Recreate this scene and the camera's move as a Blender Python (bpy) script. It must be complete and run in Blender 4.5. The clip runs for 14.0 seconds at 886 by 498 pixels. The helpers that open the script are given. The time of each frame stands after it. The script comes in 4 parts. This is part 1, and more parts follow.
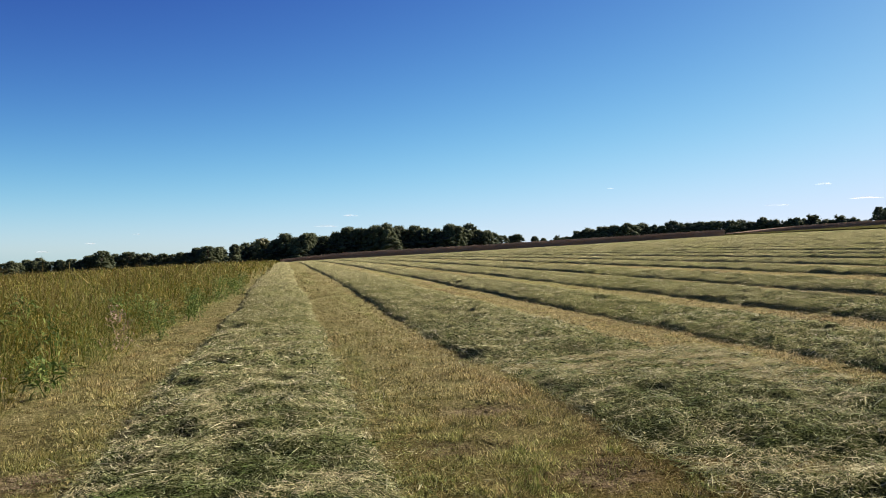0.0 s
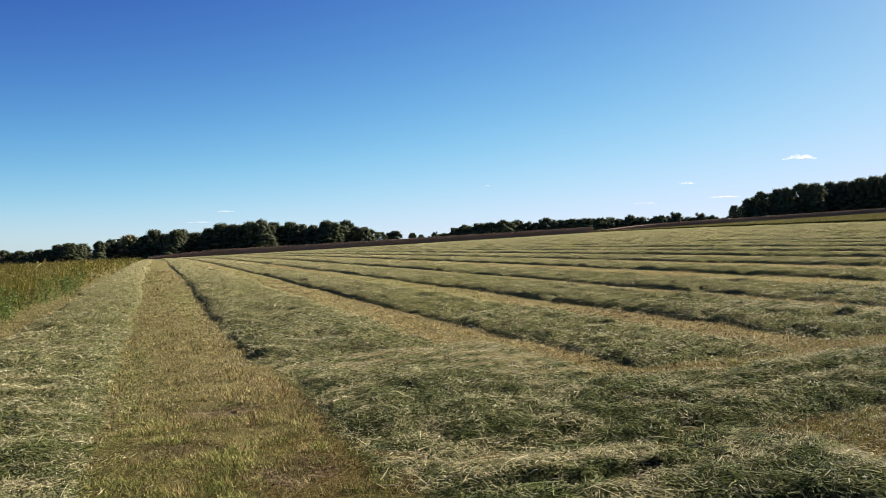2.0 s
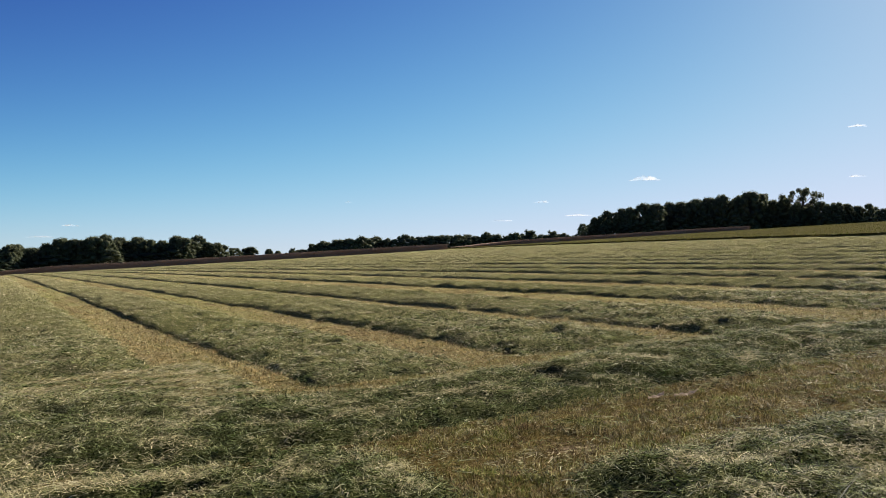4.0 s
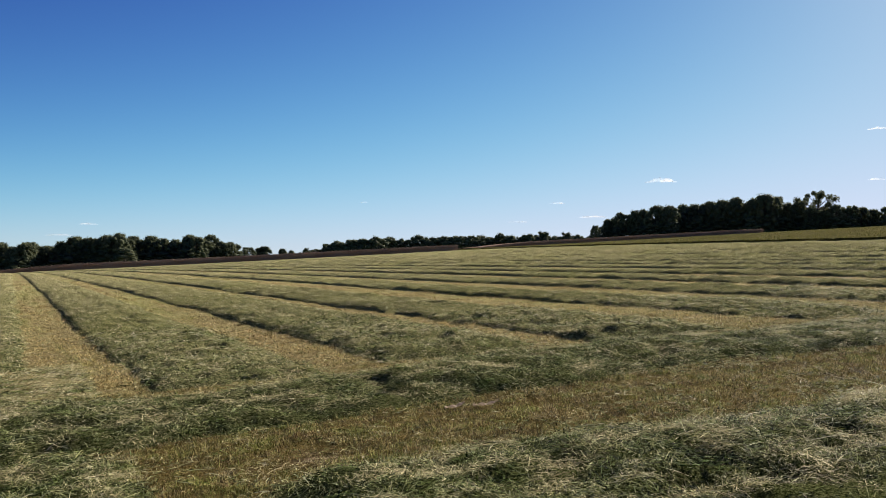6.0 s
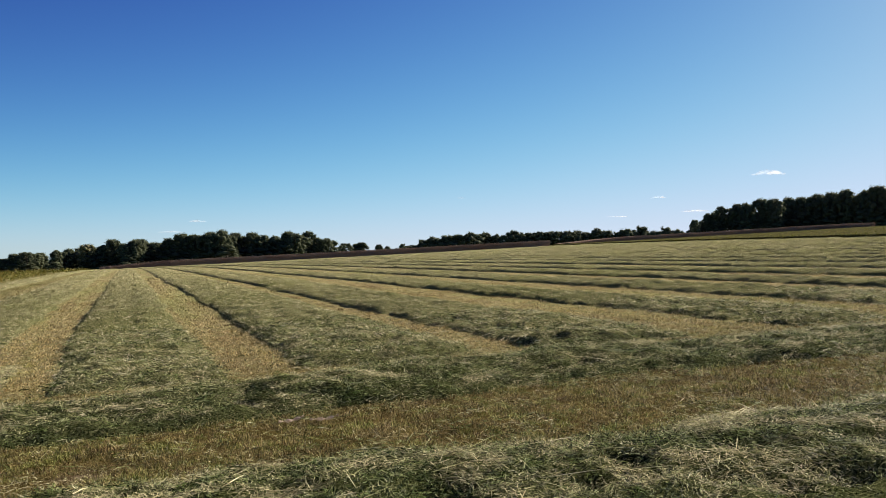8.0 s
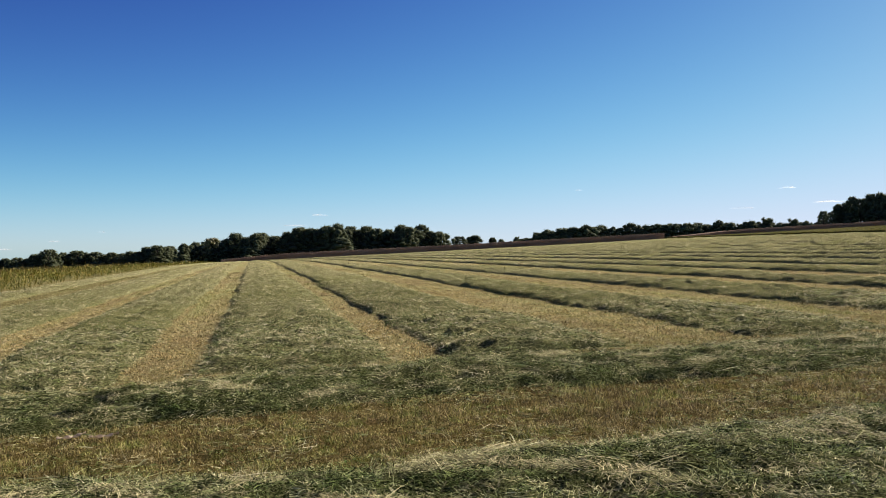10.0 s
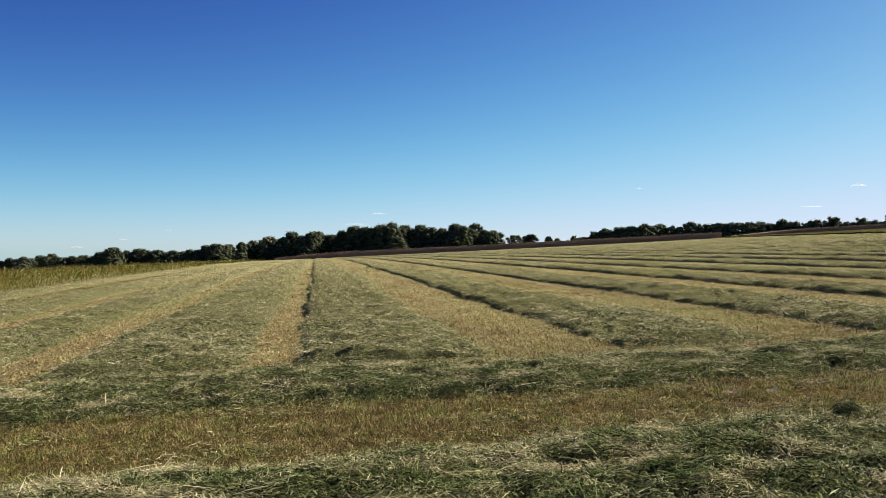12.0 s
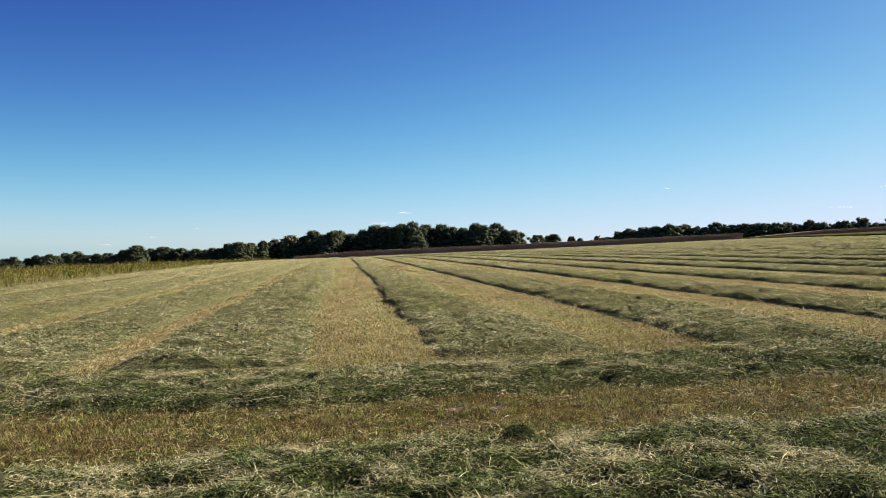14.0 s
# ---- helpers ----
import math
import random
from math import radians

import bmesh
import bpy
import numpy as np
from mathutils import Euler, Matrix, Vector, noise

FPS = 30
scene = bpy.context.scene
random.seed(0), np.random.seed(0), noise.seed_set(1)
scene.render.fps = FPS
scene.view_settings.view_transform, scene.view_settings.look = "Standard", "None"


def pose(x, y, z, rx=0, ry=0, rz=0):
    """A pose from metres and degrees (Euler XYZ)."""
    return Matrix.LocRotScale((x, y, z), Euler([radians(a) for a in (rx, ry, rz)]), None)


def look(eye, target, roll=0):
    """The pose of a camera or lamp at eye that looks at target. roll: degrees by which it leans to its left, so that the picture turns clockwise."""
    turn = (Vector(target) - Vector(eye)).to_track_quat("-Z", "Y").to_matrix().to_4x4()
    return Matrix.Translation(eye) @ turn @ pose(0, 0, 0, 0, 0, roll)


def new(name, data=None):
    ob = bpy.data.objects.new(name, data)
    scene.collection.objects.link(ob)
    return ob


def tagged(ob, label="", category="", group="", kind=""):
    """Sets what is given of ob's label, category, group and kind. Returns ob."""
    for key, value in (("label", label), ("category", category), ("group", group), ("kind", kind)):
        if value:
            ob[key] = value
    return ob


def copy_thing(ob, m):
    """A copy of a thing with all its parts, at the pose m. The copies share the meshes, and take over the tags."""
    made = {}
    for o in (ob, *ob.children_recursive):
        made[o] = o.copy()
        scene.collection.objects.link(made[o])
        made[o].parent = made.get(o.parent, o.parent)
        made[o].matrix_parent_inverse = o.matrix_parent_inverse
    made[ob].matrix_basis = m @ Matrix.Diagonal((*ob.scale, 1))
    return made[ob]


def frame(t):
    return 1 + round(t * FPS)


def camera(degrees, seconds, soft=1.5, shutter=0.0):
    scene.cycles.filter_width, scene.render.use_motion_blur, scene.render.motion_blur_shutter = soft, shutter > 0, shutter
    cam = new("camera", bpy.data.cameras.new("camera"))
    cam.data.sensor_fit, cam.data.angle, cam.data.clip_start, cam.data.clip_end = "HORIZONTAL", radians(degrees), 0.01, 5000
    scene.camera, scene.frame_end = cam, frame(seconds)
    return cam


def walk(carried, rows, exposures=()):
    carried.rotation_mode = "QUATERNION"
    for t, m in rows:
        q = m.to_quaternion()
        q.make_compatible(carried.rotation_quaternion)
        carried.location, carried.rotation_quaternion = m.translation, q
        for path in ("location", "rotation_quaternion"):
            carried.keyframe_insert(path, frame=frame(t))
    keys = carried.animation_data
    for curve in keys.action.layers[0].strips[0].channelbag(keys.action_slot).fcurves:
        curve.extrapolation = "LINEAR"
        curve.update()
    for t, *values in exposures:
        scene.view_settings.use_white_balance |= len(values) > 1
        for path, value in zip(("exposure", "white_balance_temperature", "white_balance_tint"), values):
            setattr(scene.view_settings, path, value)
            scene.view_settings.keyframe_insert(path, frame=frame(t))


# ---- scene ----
cam = camera(54.9, 14.0, soft=0.7)
# seconds, place, heading, tilt, lean
PATH = [
    (0, 0.000, 0.000, 1.537, -10.58, -0.01, -0.30),
    (0.5, 0.044, -0.004, 1.540, -11.16, -0.01, -0.22),
    (1, 0.273, -0.104, 1.559, -12.85, -0.23, -0.21),
    (1.5, 0.660, -0.273, 1.569, -15.33, -0.32, -0.27),
    (2, 1.150, -0.443, 1.576, -18.65, -0.29, -0.37),
    (2.5, 1.612, -0.625, 1.586, -22.16, 0.03, -0.24),
    (3, 2.062, -0.828, 1.595, -24.98, 0.41, -0.23),
    (3.5, 2.482, -1.065, 1.598, -26.88, 0.54, -0.23),
    (4, 2.856, -1.369, 1.628, -27.97, 0.76, -0.28),
    (4.2, 2.968, -1.502, 1.624, -28.42, 0.94, -0.32),
    (6.3, 4.894, -2.362, 1.714, -26.20, 0.79, 0.24),
    (6.5, 5.122, -2.444, 1.727, -25.55, 0.80, 0.20),
    (7, 5.633, -2.587, 1.745, -24.17, 0.50, 0.14),
    (7.2, 5.851, -2.648, 1.751, -23.47, 0.49, 0.09),
    (9.3, 8.472, -2.795, 1.889, -14.97, 0.26, 0.12),
    (9.5, 8.772, -2.843, 1.904, -14.16, 0.21, 0.07),
    (10, 9.490, -2.900, 1.929, -12.48, 0.00, 0.08),
    (10.5, 10.177, -2.923, 1.946, -11.25, -0.14, 0.06),
    (11, 10.823, -3.008, 1.981, -10.24, -0.01, 0.07),
    (11.5, 11.481, -3.032, 2.003, -9.33, -0.02, 0.15),
    (12, 12.124, -3.052, 2.027, -8.51, -0.10, 0.23),
    (12.5, 12.770, -3.013, 2.040, -7.96, -0.19, 0.26),
    (13, 13.424, -3.044, 2.071, -7.54, -0.23, 0.34),
    (13.5, 14.093, -3.130, 2.109, -7.18, -0.03, 0.35),
    (14, 14.756, -3.167, 2.144, -6.77, -0.16, 0.50),
]
walk(cam, [(t, pose(x, y, z, 90 + tilt, 0, head) @ pose(0, 0, 0, 0, 0, lean)) for t, x, y, z, head, tilt, lean in PATH],
     [(0, 1.37), (1.5, 1.39), (3.0, 1.33), (3.5, 1.29), (4.0, 1.18), (6.5, 1.18), (9.5, 1.25), (12.0, 1.29), (14.0, 1.34)])

# ---- sky, sun ----
SUN_AZ, SUN_EL = 67.0, 29.0          # degrees from the rows towards the right, above level
world = bpy.data.worlds.new("sky")
scene.world = world
world.use_nodes = True
wn = world.node_tree
sky = wn.nodes.new("ShaderNodeTexSky")
sky.sky_type, sky.sun_disc = "NISHITA", False
sky.sun_elevation, sky.sun_rotation = radians(SUN_EL), radians(SUN_AZ)
sky.air_density, sky.dust_density, sky.ozone_density = 0.65, 1.0, 5.0
sky.altitude = 2000
deep = wn.nodes.new("ShaderNodeMix")      # a clear, dry sky: deeper overhead
deep.data_type, deep.blend_type = "RGBA", "MULTIPLY"
deep.inputs[0].default_value = 0.20
thin = wn.nodes.new("ShaderNodeMix")
thin.data_type, thin.blend_type = "RGBA", "MULTIPLY"
thin.inputs[0].default_value = 1.0
thin.inputs[7].default_value = (0.60, 0.25, 0.12, 1)
wn.links.new(sky.outputs[0], thin.inputs[6])
wn.links.new(sky.outputs[0], deep.inputs[6])
wn.links.new(thin.outputs[2], deep.inputs[7])
cool = wn.nodes.new("ShaderNodeMix")
cool.data_type, cool.blend_type = "RGBA", "MULTIPLY"
cool.inputs[0].default_value = 1.0
cool.inputs[7].default_value = (0.82, 1.01, 1.03, 1)
wn.links.new(deep.outputs[2], cool.inputs[6])


def sky_math(kind, a, b):
    """One arithmetic node of the sky; a and b are sockets or numbers."""
    n = wn.nodes.new("ShaderNodeMath")
    n.operation = kind
    for socket, value in zip(n.inputs, (a, b)):
        if isinstance(value, float):
            socket.default_value = value
        else:
            wn.links.new(value, socket)
    return n.outputs[0]


bands = wn.nodes.new("ShaderNodeSeparateColor")      # clear dry air: purer blue overhead, soft pale haze low down
whole = wn.nodes.new("ShaderNodeCombineColor")
wn.links.new(cool.outputs[2], bands.inputs[0])
for k, (most, power, half) in enumerate(((5.85, 1.86, 0.154), (6.2, 2.3, 0.118), (8.15, 1.8, 0.32))):
    x = sky_math("POWER", sky_math("MULTIPLY", bands.outputs[k], 0.139), power)
    wn.links.new(sky_math("MULTIPLY", sky_math("DIVIDE", x, sky_math("ADD", x, half)), most), whole.inputs[k])
wn.links.new(whole.outputs[0], wn.nodes["Background"].inputs[0])
wn.nodes["Background"].inputs[1].default_value = 0.0545
sun = new("sun", bpy.data.lights.new("sun", "SUN"))
sun.data.energy, sun.data.angle, sun.data.color = 5.0, radians(0.53), (1.0, 0.905, 0.835)
sun_way = Vector((math.sin(radians(SUN_AZ)) * math.cos(radians(SUN_EL)), math.cos(radians(SUN_AZ)) * math.cos(radians(SUN_EL)), math.sin(radians(SUN_EL))))
sun.matrix_world = look(sun_way * 100, (0, 0, 0))


# ---- materials ----
class Nodes:
    """A small builder of node materials."""

    def __init__(self, name):
        self.mat = bpy.data.materials.new(name)
        self.mat.use_nodes = True
        self.tree = self.mat.node_tree
        self.bsdf = self.tree.nodes["Principled BSDF"]
        self.out = self.tree.nodes["Material Output"]

    def add(self, kind, **values):
        n = self.tree.nodes.new(kind)
        for key, value in values.items():
            n.inputs[key.replace("_", " ")].default_value = value
        return n

    def link(self, a, b):
        self.tree.links.new(a, b)

    def place(self):
        return self.tree.nodes.new("ShaderNodeNewGeometry").outputs["Position"]

    def noise(self, scale, detail=4.0, rough=0.55, where=None, stretch=None):
        n = self.add("ShaderNodeTexNoise", Scale=scale, Detail=detail, Roughness=rough)
        src = where or self.place()
        if stretch:
            m = self.tree.nodes.new("ShaderNodeMapping")
            m.inputs["Scale"].default_value = stretch
            self.link(src, m.inputs[0])
            src = m.outputs[0]
        self.link(src, n.inputs["Vector"])
        return n.outputs[0]

    def ramp(self, fac, stops):
        r = self.tree.nodes.new("ShaderNodeValToRGB")
        while len(r.color_ramp.elements) < len(stops):
            r.color_ramp.elements.new(0.5)
        for e, (pos, col) in zip(r.color_ramp.elements, stops):
            e.position, e.color = pos, (*col, 1)
        self.link(fac, r.inputs[0])
        return r.outputs[0]

    def mix(self, fac, a, b, blend="MIX"):
        m = self.tree.nodes.new("ShaderNodeMix")
        m.data_type, m.blend_type = "RGBA", blend
        for socket, value in ((m.inputs[0], fac), (m.inputs[6], a), (m.inputs[7], b)):
            if hasattr(value, "is_linked"):
                self.link(value, socket)
            else:
                socket.default_value = value if not isinstance(value, tuple) else (*value, 1)
        return m.outputs[2]

    def bump(self, height, strength, distance):
        b = self.add("ShaderNodeBump", Strength=strength, Distance=distance)
        self.link(height, b.inputs["Height"])
        self.link(b.outputs[0], self.bsdf.inputs["Normal"])

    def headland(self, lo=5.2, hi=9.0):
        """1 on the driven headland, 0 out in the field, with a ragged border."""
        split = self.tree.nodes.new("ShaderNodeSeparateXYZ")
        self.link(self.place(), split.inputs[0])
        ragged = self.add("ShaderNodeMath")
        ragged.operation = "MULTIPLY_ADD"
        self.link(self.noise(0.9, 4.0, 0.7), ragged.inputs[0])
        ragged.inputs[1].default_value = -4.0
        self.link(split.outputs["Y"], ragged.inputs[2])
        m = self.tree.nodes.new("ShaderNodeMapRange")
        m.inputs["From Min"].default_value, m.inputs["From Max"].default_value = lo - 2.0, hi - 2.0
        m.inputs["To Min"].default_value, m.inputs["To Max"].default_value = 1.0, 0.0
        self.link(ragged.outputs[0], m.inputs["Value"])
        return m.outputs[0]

    def finish(self, colour, rough=0.7, spec=0.3, through_light=0.0):
        self.link(colour, self.bsdf.inputs["Base Color"])
        self.bsdf.inputs["Roughness"].default_value = rough
        self.bsdf.inputs["Specular IOR Level"].default_value = spec
        if through_light:
            t = self.tree.nodes.new("ShaderNodeBsdfTranslucent")
            self.link(colour, t.inputs[0])
            m = self.tree.nodes.new("ShaderNodeMixShader")
            m.inputs[0].default_value = through_light
            self.link(self.bsdf.outputs[0], m.inputs[1])
            self.link(t.outputs[0], m.inputs[2])
            self.link(m.outputs[0], self.out.inputs[0])
        return self.mat


def leaf_material(name, stops, patch_scale, patch_tint, rough=0.5, spec=0.35, through_light=0.25, patch=0.5, headland_tint=None, spot_tint=(0.58, 0.70, 0.47), bleached=False):
    """Blades or leaves: a colour for each island, tinted by wide soft patches."""
    n = Nodes(name)
    island = n.tree.nodes.new("ShaderNodeNewGeometry").outputs["Random Per Island"]
    own = n.ramp(island, stops)
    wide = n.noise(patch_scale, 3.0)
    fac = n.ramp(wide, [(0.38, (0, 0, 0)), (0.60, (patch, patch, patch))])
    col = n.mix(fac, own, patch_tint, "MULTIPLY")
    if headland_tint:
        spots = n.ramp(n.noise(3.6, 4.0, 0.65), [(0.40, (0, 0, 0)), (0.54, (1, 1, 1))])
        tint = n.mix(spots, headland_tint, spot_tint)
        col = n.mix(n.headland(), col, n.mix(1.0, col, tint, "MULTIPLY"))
    if bleached:   # drier out in the field, with bunches of straw
        col = n.mix(n.headland(12.0, 45.0), n.mix(0.35, n.mix(1.0, own, (1.14, 1.08, 1.0), "MULTIPLY"), col), col)
        fac = n.ramp(n.noise(2.4, 3.0, 0.6, stretch=(0.7, 1.3, 1.0)), [(0.49, (0, 0, 0)), (0.62, (0.72, 0.72, 0.72))])
        col = n.mix(fac, col, n.mix(0.40, (0.78, 0.66, 0.36), own))
    return n.finish(col, rough, spec, through_light)


BARE = ((1.72, 7.6, 0.40), (1.32, 6.25, 0.28), (1.98, 5.2, 0.42), (-1.83, 6.4, 0.45), (6.45, 3.55, 0.28), (15.8, 3.6, 0.26))   # bare soil: x, y, radius


def soil_material():
    n = Nodes("stubble_ground")
    fine, mid, wide = n.noise(45.0, 6.0, 0.75), n.noise(4.0, 5.0, 0.65), n.noise(0.45, 4.0, 0.6)
    base = n.ramp(fine, [(0.34, (0.07, 0.056, 0.025)), (0.45, (0.22, 0.185, 0.082)), (0.57, (0.43, 0.37, 0.175)), (0.69, (0.64, 0.56, 0.32))])
    green = n.ramp(mid, [(0.48, (0, 0, 0)), (0.66, (0.75, 0.75, 0.75))])
    col = n.mix(green, base, n.ramp(fine, [(0.36, (0.035, 0.045, 0.009)), (0.60, (0.31, 0.31, 0.10))]))
    tan = n.ramp(wide, [(0.45, (0, 0, 0)), (0.62, (0.65, 0.65, 0.65))])
    col = n.mix(tan, col, n.ramp(fine, [(0.38, (0.05, 0.032, 0.013)), (0.64, (0.43, 0.335, 0.155))]))
    streak = n.ramp(n.noise(1.15, 3.0, 0.55, stretch=(1.0, 0.05, 1.0)), [(0.50, (0, 0, 0)), (0.63, (0.7, 0.7, 0.7))])
    out = n.mix(streak, col, n.ramp(fine, [(0.36, (0.07, 0.08, 0.02)), (0.62, (0.44, 0.43, 0.175))]))
    # headland soil is browner, and darkened further as shade between the stems
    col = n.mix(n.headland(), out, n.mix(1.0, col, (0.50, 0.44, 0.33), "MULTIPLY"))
    split = n.tree.nodes.new("ShaderNodeSeparateXYZ")
    n.link(n.place(), split.inputs[0])
    side = n.tree.nodes.new("ShaderNodeMapRange")
    side.inputs["From Min"].default_value, side.inputs["From Max"].default_value = 3.2, 1.2
    side.inputs["To Max"].default_value = 0.4
    n.link(split.outputs["X"], side.inputs["Value"])
    col = n.mix(side.outputs[0], col, n.ramp(fine, [(0.36, (0.035, 0.035, 0.013)), (0.48, (0.11, 0.108, 0.036)), (0.66, (0.34, 0.31, 0.12))]))
    gap = n.ramp(n.noise(4.5, 4.0, 0.7, stretch=(0.7, 1.0, 1.0)), [(0.42, (1, 1, 1)), (0.52, (0, 0, 0))])
    col = n.mix(n.mix(1.0, gap, side.outputs[0], "MULTIPLY"), col, (0.025, 0.021, 0.010))
    # bare crumbly soil in a few spots
    place = n.place()
    crumb = n.ramp(n.noise(7.0, 4.0, 0.7, stretch=(0.6, 1.0, 1.0)), [(0.47, (0, 0, 0)), (0.54, (1, 1, 1))])
    for x, y, r in BARE:
        far = n.tree.nodes.new("ShaderNodeVectorMath")
        far.operation = "DISTANCE"
        far.inputs[1].default_value = (x, y, 0.045 * x)
        n.link(place, far.inputs[0])
        ragged = n.tree.nodes.new("ShaderNodeMath")
        ragged.operation = "MULTIPLY_ADD"
        n.link(n.noise(5.0, 6.0, 0.75), ragged.inputs[0])
        ragged.inputs[1].default_value = 1.1
        n.link(far.outputs["Value"], ragged.inputs[2])
        mask = n.ramp(ragged.outputs[0], [(r + 0.22, (0.75, 0.75, 0.75)), (r + 0.62, (0, 0, 0))])
        col = n.mix(mask, col, n.mix(crumb, n.ramp(fine, [(0.38, (0.03, 0.020, 0.012)), (0.65, (0.20, 0.14, 0.085))]), n.ramp(fine, [(0.38, (0.11, 0.075, 0.046)), (0.65, (0.46, 0.35, 0.23))])))
    # meadow and scrub beyond the corn
    beyond = n.tree.nodes.new("ShaderNodeMapRange")
    beyond.inputs["From Min"].default_value, beyond.inputs["From Max"].default_value = 284.0, 300.0
    n.link(split.outputs["Y"], beyond.inputs["Value"])
    col = n.mix(beyond.outputs[0], col, n.ramp(n.noise(0.05, 4.0), [(0.35, (0.035, 0.05, 0.018)), (0.65, (0.09, 0.10, 0.035))]))
    n.bump(n.noise(18.0, 6.0, 0.8), 1.0, 0.12)
    return n.finish(col, 0.95, 0.0)


def thatch_material():
    n = Nodes("hay_mass")
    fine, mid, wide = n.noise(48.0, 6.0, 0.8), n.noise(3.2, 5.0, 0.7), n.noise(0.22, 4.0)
    # the near-black stops paint the shade in the gaps between blades
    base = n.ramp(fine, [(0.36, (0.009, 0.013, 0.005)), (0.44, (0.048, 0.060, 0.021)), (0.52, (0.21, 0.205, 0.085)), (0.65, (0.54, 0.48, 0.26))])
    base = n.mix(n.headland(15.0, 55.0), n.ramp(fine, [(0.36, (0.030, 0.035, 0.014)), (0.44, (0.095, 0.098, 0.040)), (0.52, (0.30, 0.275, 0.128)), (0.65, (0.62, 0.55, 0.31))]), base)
    dry = n.ramp(mid, [(0.46, (0, 0, 0)), (0.68, (0.75, 0.75, 0.75))])
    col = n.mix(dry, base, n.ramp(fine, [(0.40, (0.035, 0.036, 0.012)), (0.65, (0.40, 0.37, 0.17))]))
    col = n.mix(n.ramp(wide, [(0.42, (0, 0, 0)), (0.64, (0.6, 0.6, 0.6))]), col, (0.82, 0.88, 0.66), "MULTIPLY")
    # darkened again on the headland, so the painted gaps stay dark close up
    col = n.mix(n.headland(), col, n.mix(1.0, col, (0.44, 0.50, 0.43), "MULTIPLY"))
    n.bump(n.noise(22.0, 6.0, 0.8), 1.0, 0.10)
    return n.finish(col, 0.95, 0.0)


def stubble_material():
    """Cut stems and regrowth: dry and green ones mixed, in patches and in lanes along the rows."""
    n = Nodes("stubble_stems")
    island = n.tree.nodes.new("ShaderNodeNewGeometry").outputs["Random Per Island"]
    # the darkest dry stops also carry shade from between the stems
    dry = n.ramp(island, [(0.0, (0.05, 0.035, 0.017)), (0.3, (0.18, 0.132, 0.060)), (0.62, (0.48, 0.36, 0.155)), (0.88, (0.68, 0.545, 0.27)), (1.0, (0.82, 0.70, 0.42))])
    green = n.ramp(island, [(0.0, (0.035, 0.046, 0.012)), (0.4, (0.14, 0.165, 0.038)), (0.75, (0.29, 0.31, 0.09)), (1.0, (0.54, 0.52, 0.22))])
    brown = n.ramp(island, [(0.0, (0.035, 0.021, 0.012)), (0.45, (0.20, 0.115, 0.048)), (0.8, (0.43, 0.275, 0.115)), (1.0, (0.62, 0.47, 0.26))])
    lane = n.ramp(n.noise(1.25, 3.0, 0.6, stretch=(1.0, 0.06, 1.0)), [(0.49, (0, 0, 0)), (0.62, (1, 1, 1))])
    tuft = n.ramp(n.noise(5.5, 5.0, 0.75), [(0.41, (0, 0, 0)), (0.53, (1, 1, 1))])
    split = n.tree.nodes.new("ShaderNodeSeparateXYZ")      # greener along the uncut grass
    n.link(n.place(), split.inputs[0])
    side = n.tree.nodes.new("ShaderNodeMapRange")
    side.inputs["From Min"].default_value, side.inputs["From Max"].default_value = 3.2, 1.2
    side.inputs["To Max"].default_value = 0.6
    n.link(split.outputs["X"], side.inputs["Value"])
    field = n.mix(n.mix(0.30, lane, tuft), n.mix(1.0, dry, (1.16, 1.12, 1.05), "MULTIPLY"), n.mix(1.0, green, (1.35, 1.30, 1.25), "MULTIPLY"))
    rust = n.ramp(n.noise(1.1, 3.0, 0.6, stretch=(1.3, 0.08, 1.0)), [(0.50, (0, 0, 0)), (0.64, (0.75, 0.75, 0.75))])
    field = n.mix(rust, field, n.mix(0.5, dry, brown))
    grown = n.mix(n.ramp(n.noise(2.1, 4.0, 0.7, stretch=(1.0, 0.25, 1.0)), [(0.36, (0, 0, 0)), (0.50, (1, 1, 1))]), n.mix(1.0, field, (0.80, 0.78, 0.74), "MULTIPLY"), n.mix(0.15, green, dry))
    matted = n.ramp(n.noise(3.4, 4.0, 0.7, stretch=(0.7, 1.0, 1.0)), [(0.44, (0, 0, 0)), (0.56, (0.8, 0.8, 0.8))])
    grown = n.mix(matted, grown, n.mix(1.0, grown, (0.50, 0.49, 0.44), "MULTIPLY"))
    field = n.mix(side.outputs[0], field, grown)
    wear = n.ramp(n.noise(2.6, 5.0, 0.75), [(0.43, (1, 1, 1)), (0.55, (0, 0, 0))])
    driven = n.mix(wear, n.mix(tuft, n.mix(0.15, dry, brown), n.mix(1.0, green, (1.3, 1.3, 1.2), "MULTIPLY")), n.mix(0.35, n.mix(0.5, dry, brown), green))
    driven = n.mix(side.outputs[0], driven, n.mix(tuft, n.mix(1.0, n.mix(0.35, driven, green), (1.45, 1.38, 1.35), "MULTIPLY"), n.mix(1.0, green, (1.5, 1.6, 1.45), "MULTIPLY")))
    driven = n.mix(matted, driven, n.mix(1.0, driven, (0.62, 0.59, 0.53), "MULTIPLY"))
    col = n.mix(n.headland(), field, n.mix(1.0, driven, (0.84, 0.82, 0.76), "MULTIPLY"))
    return n.finish(col, 0.65, 0.05, 0.22)


def bark_material():
    n = Nodes("bark")
    col = n.ramp(n.noise(6.0, 5.0, 0.7, stretch=(1, 1, 0.2)), [(0.3, (0.035, 0.028, 0.020)), (0.7, (0.13, 0.105, 0.080))])
    return n.finish(col, 0.9, 0.1)


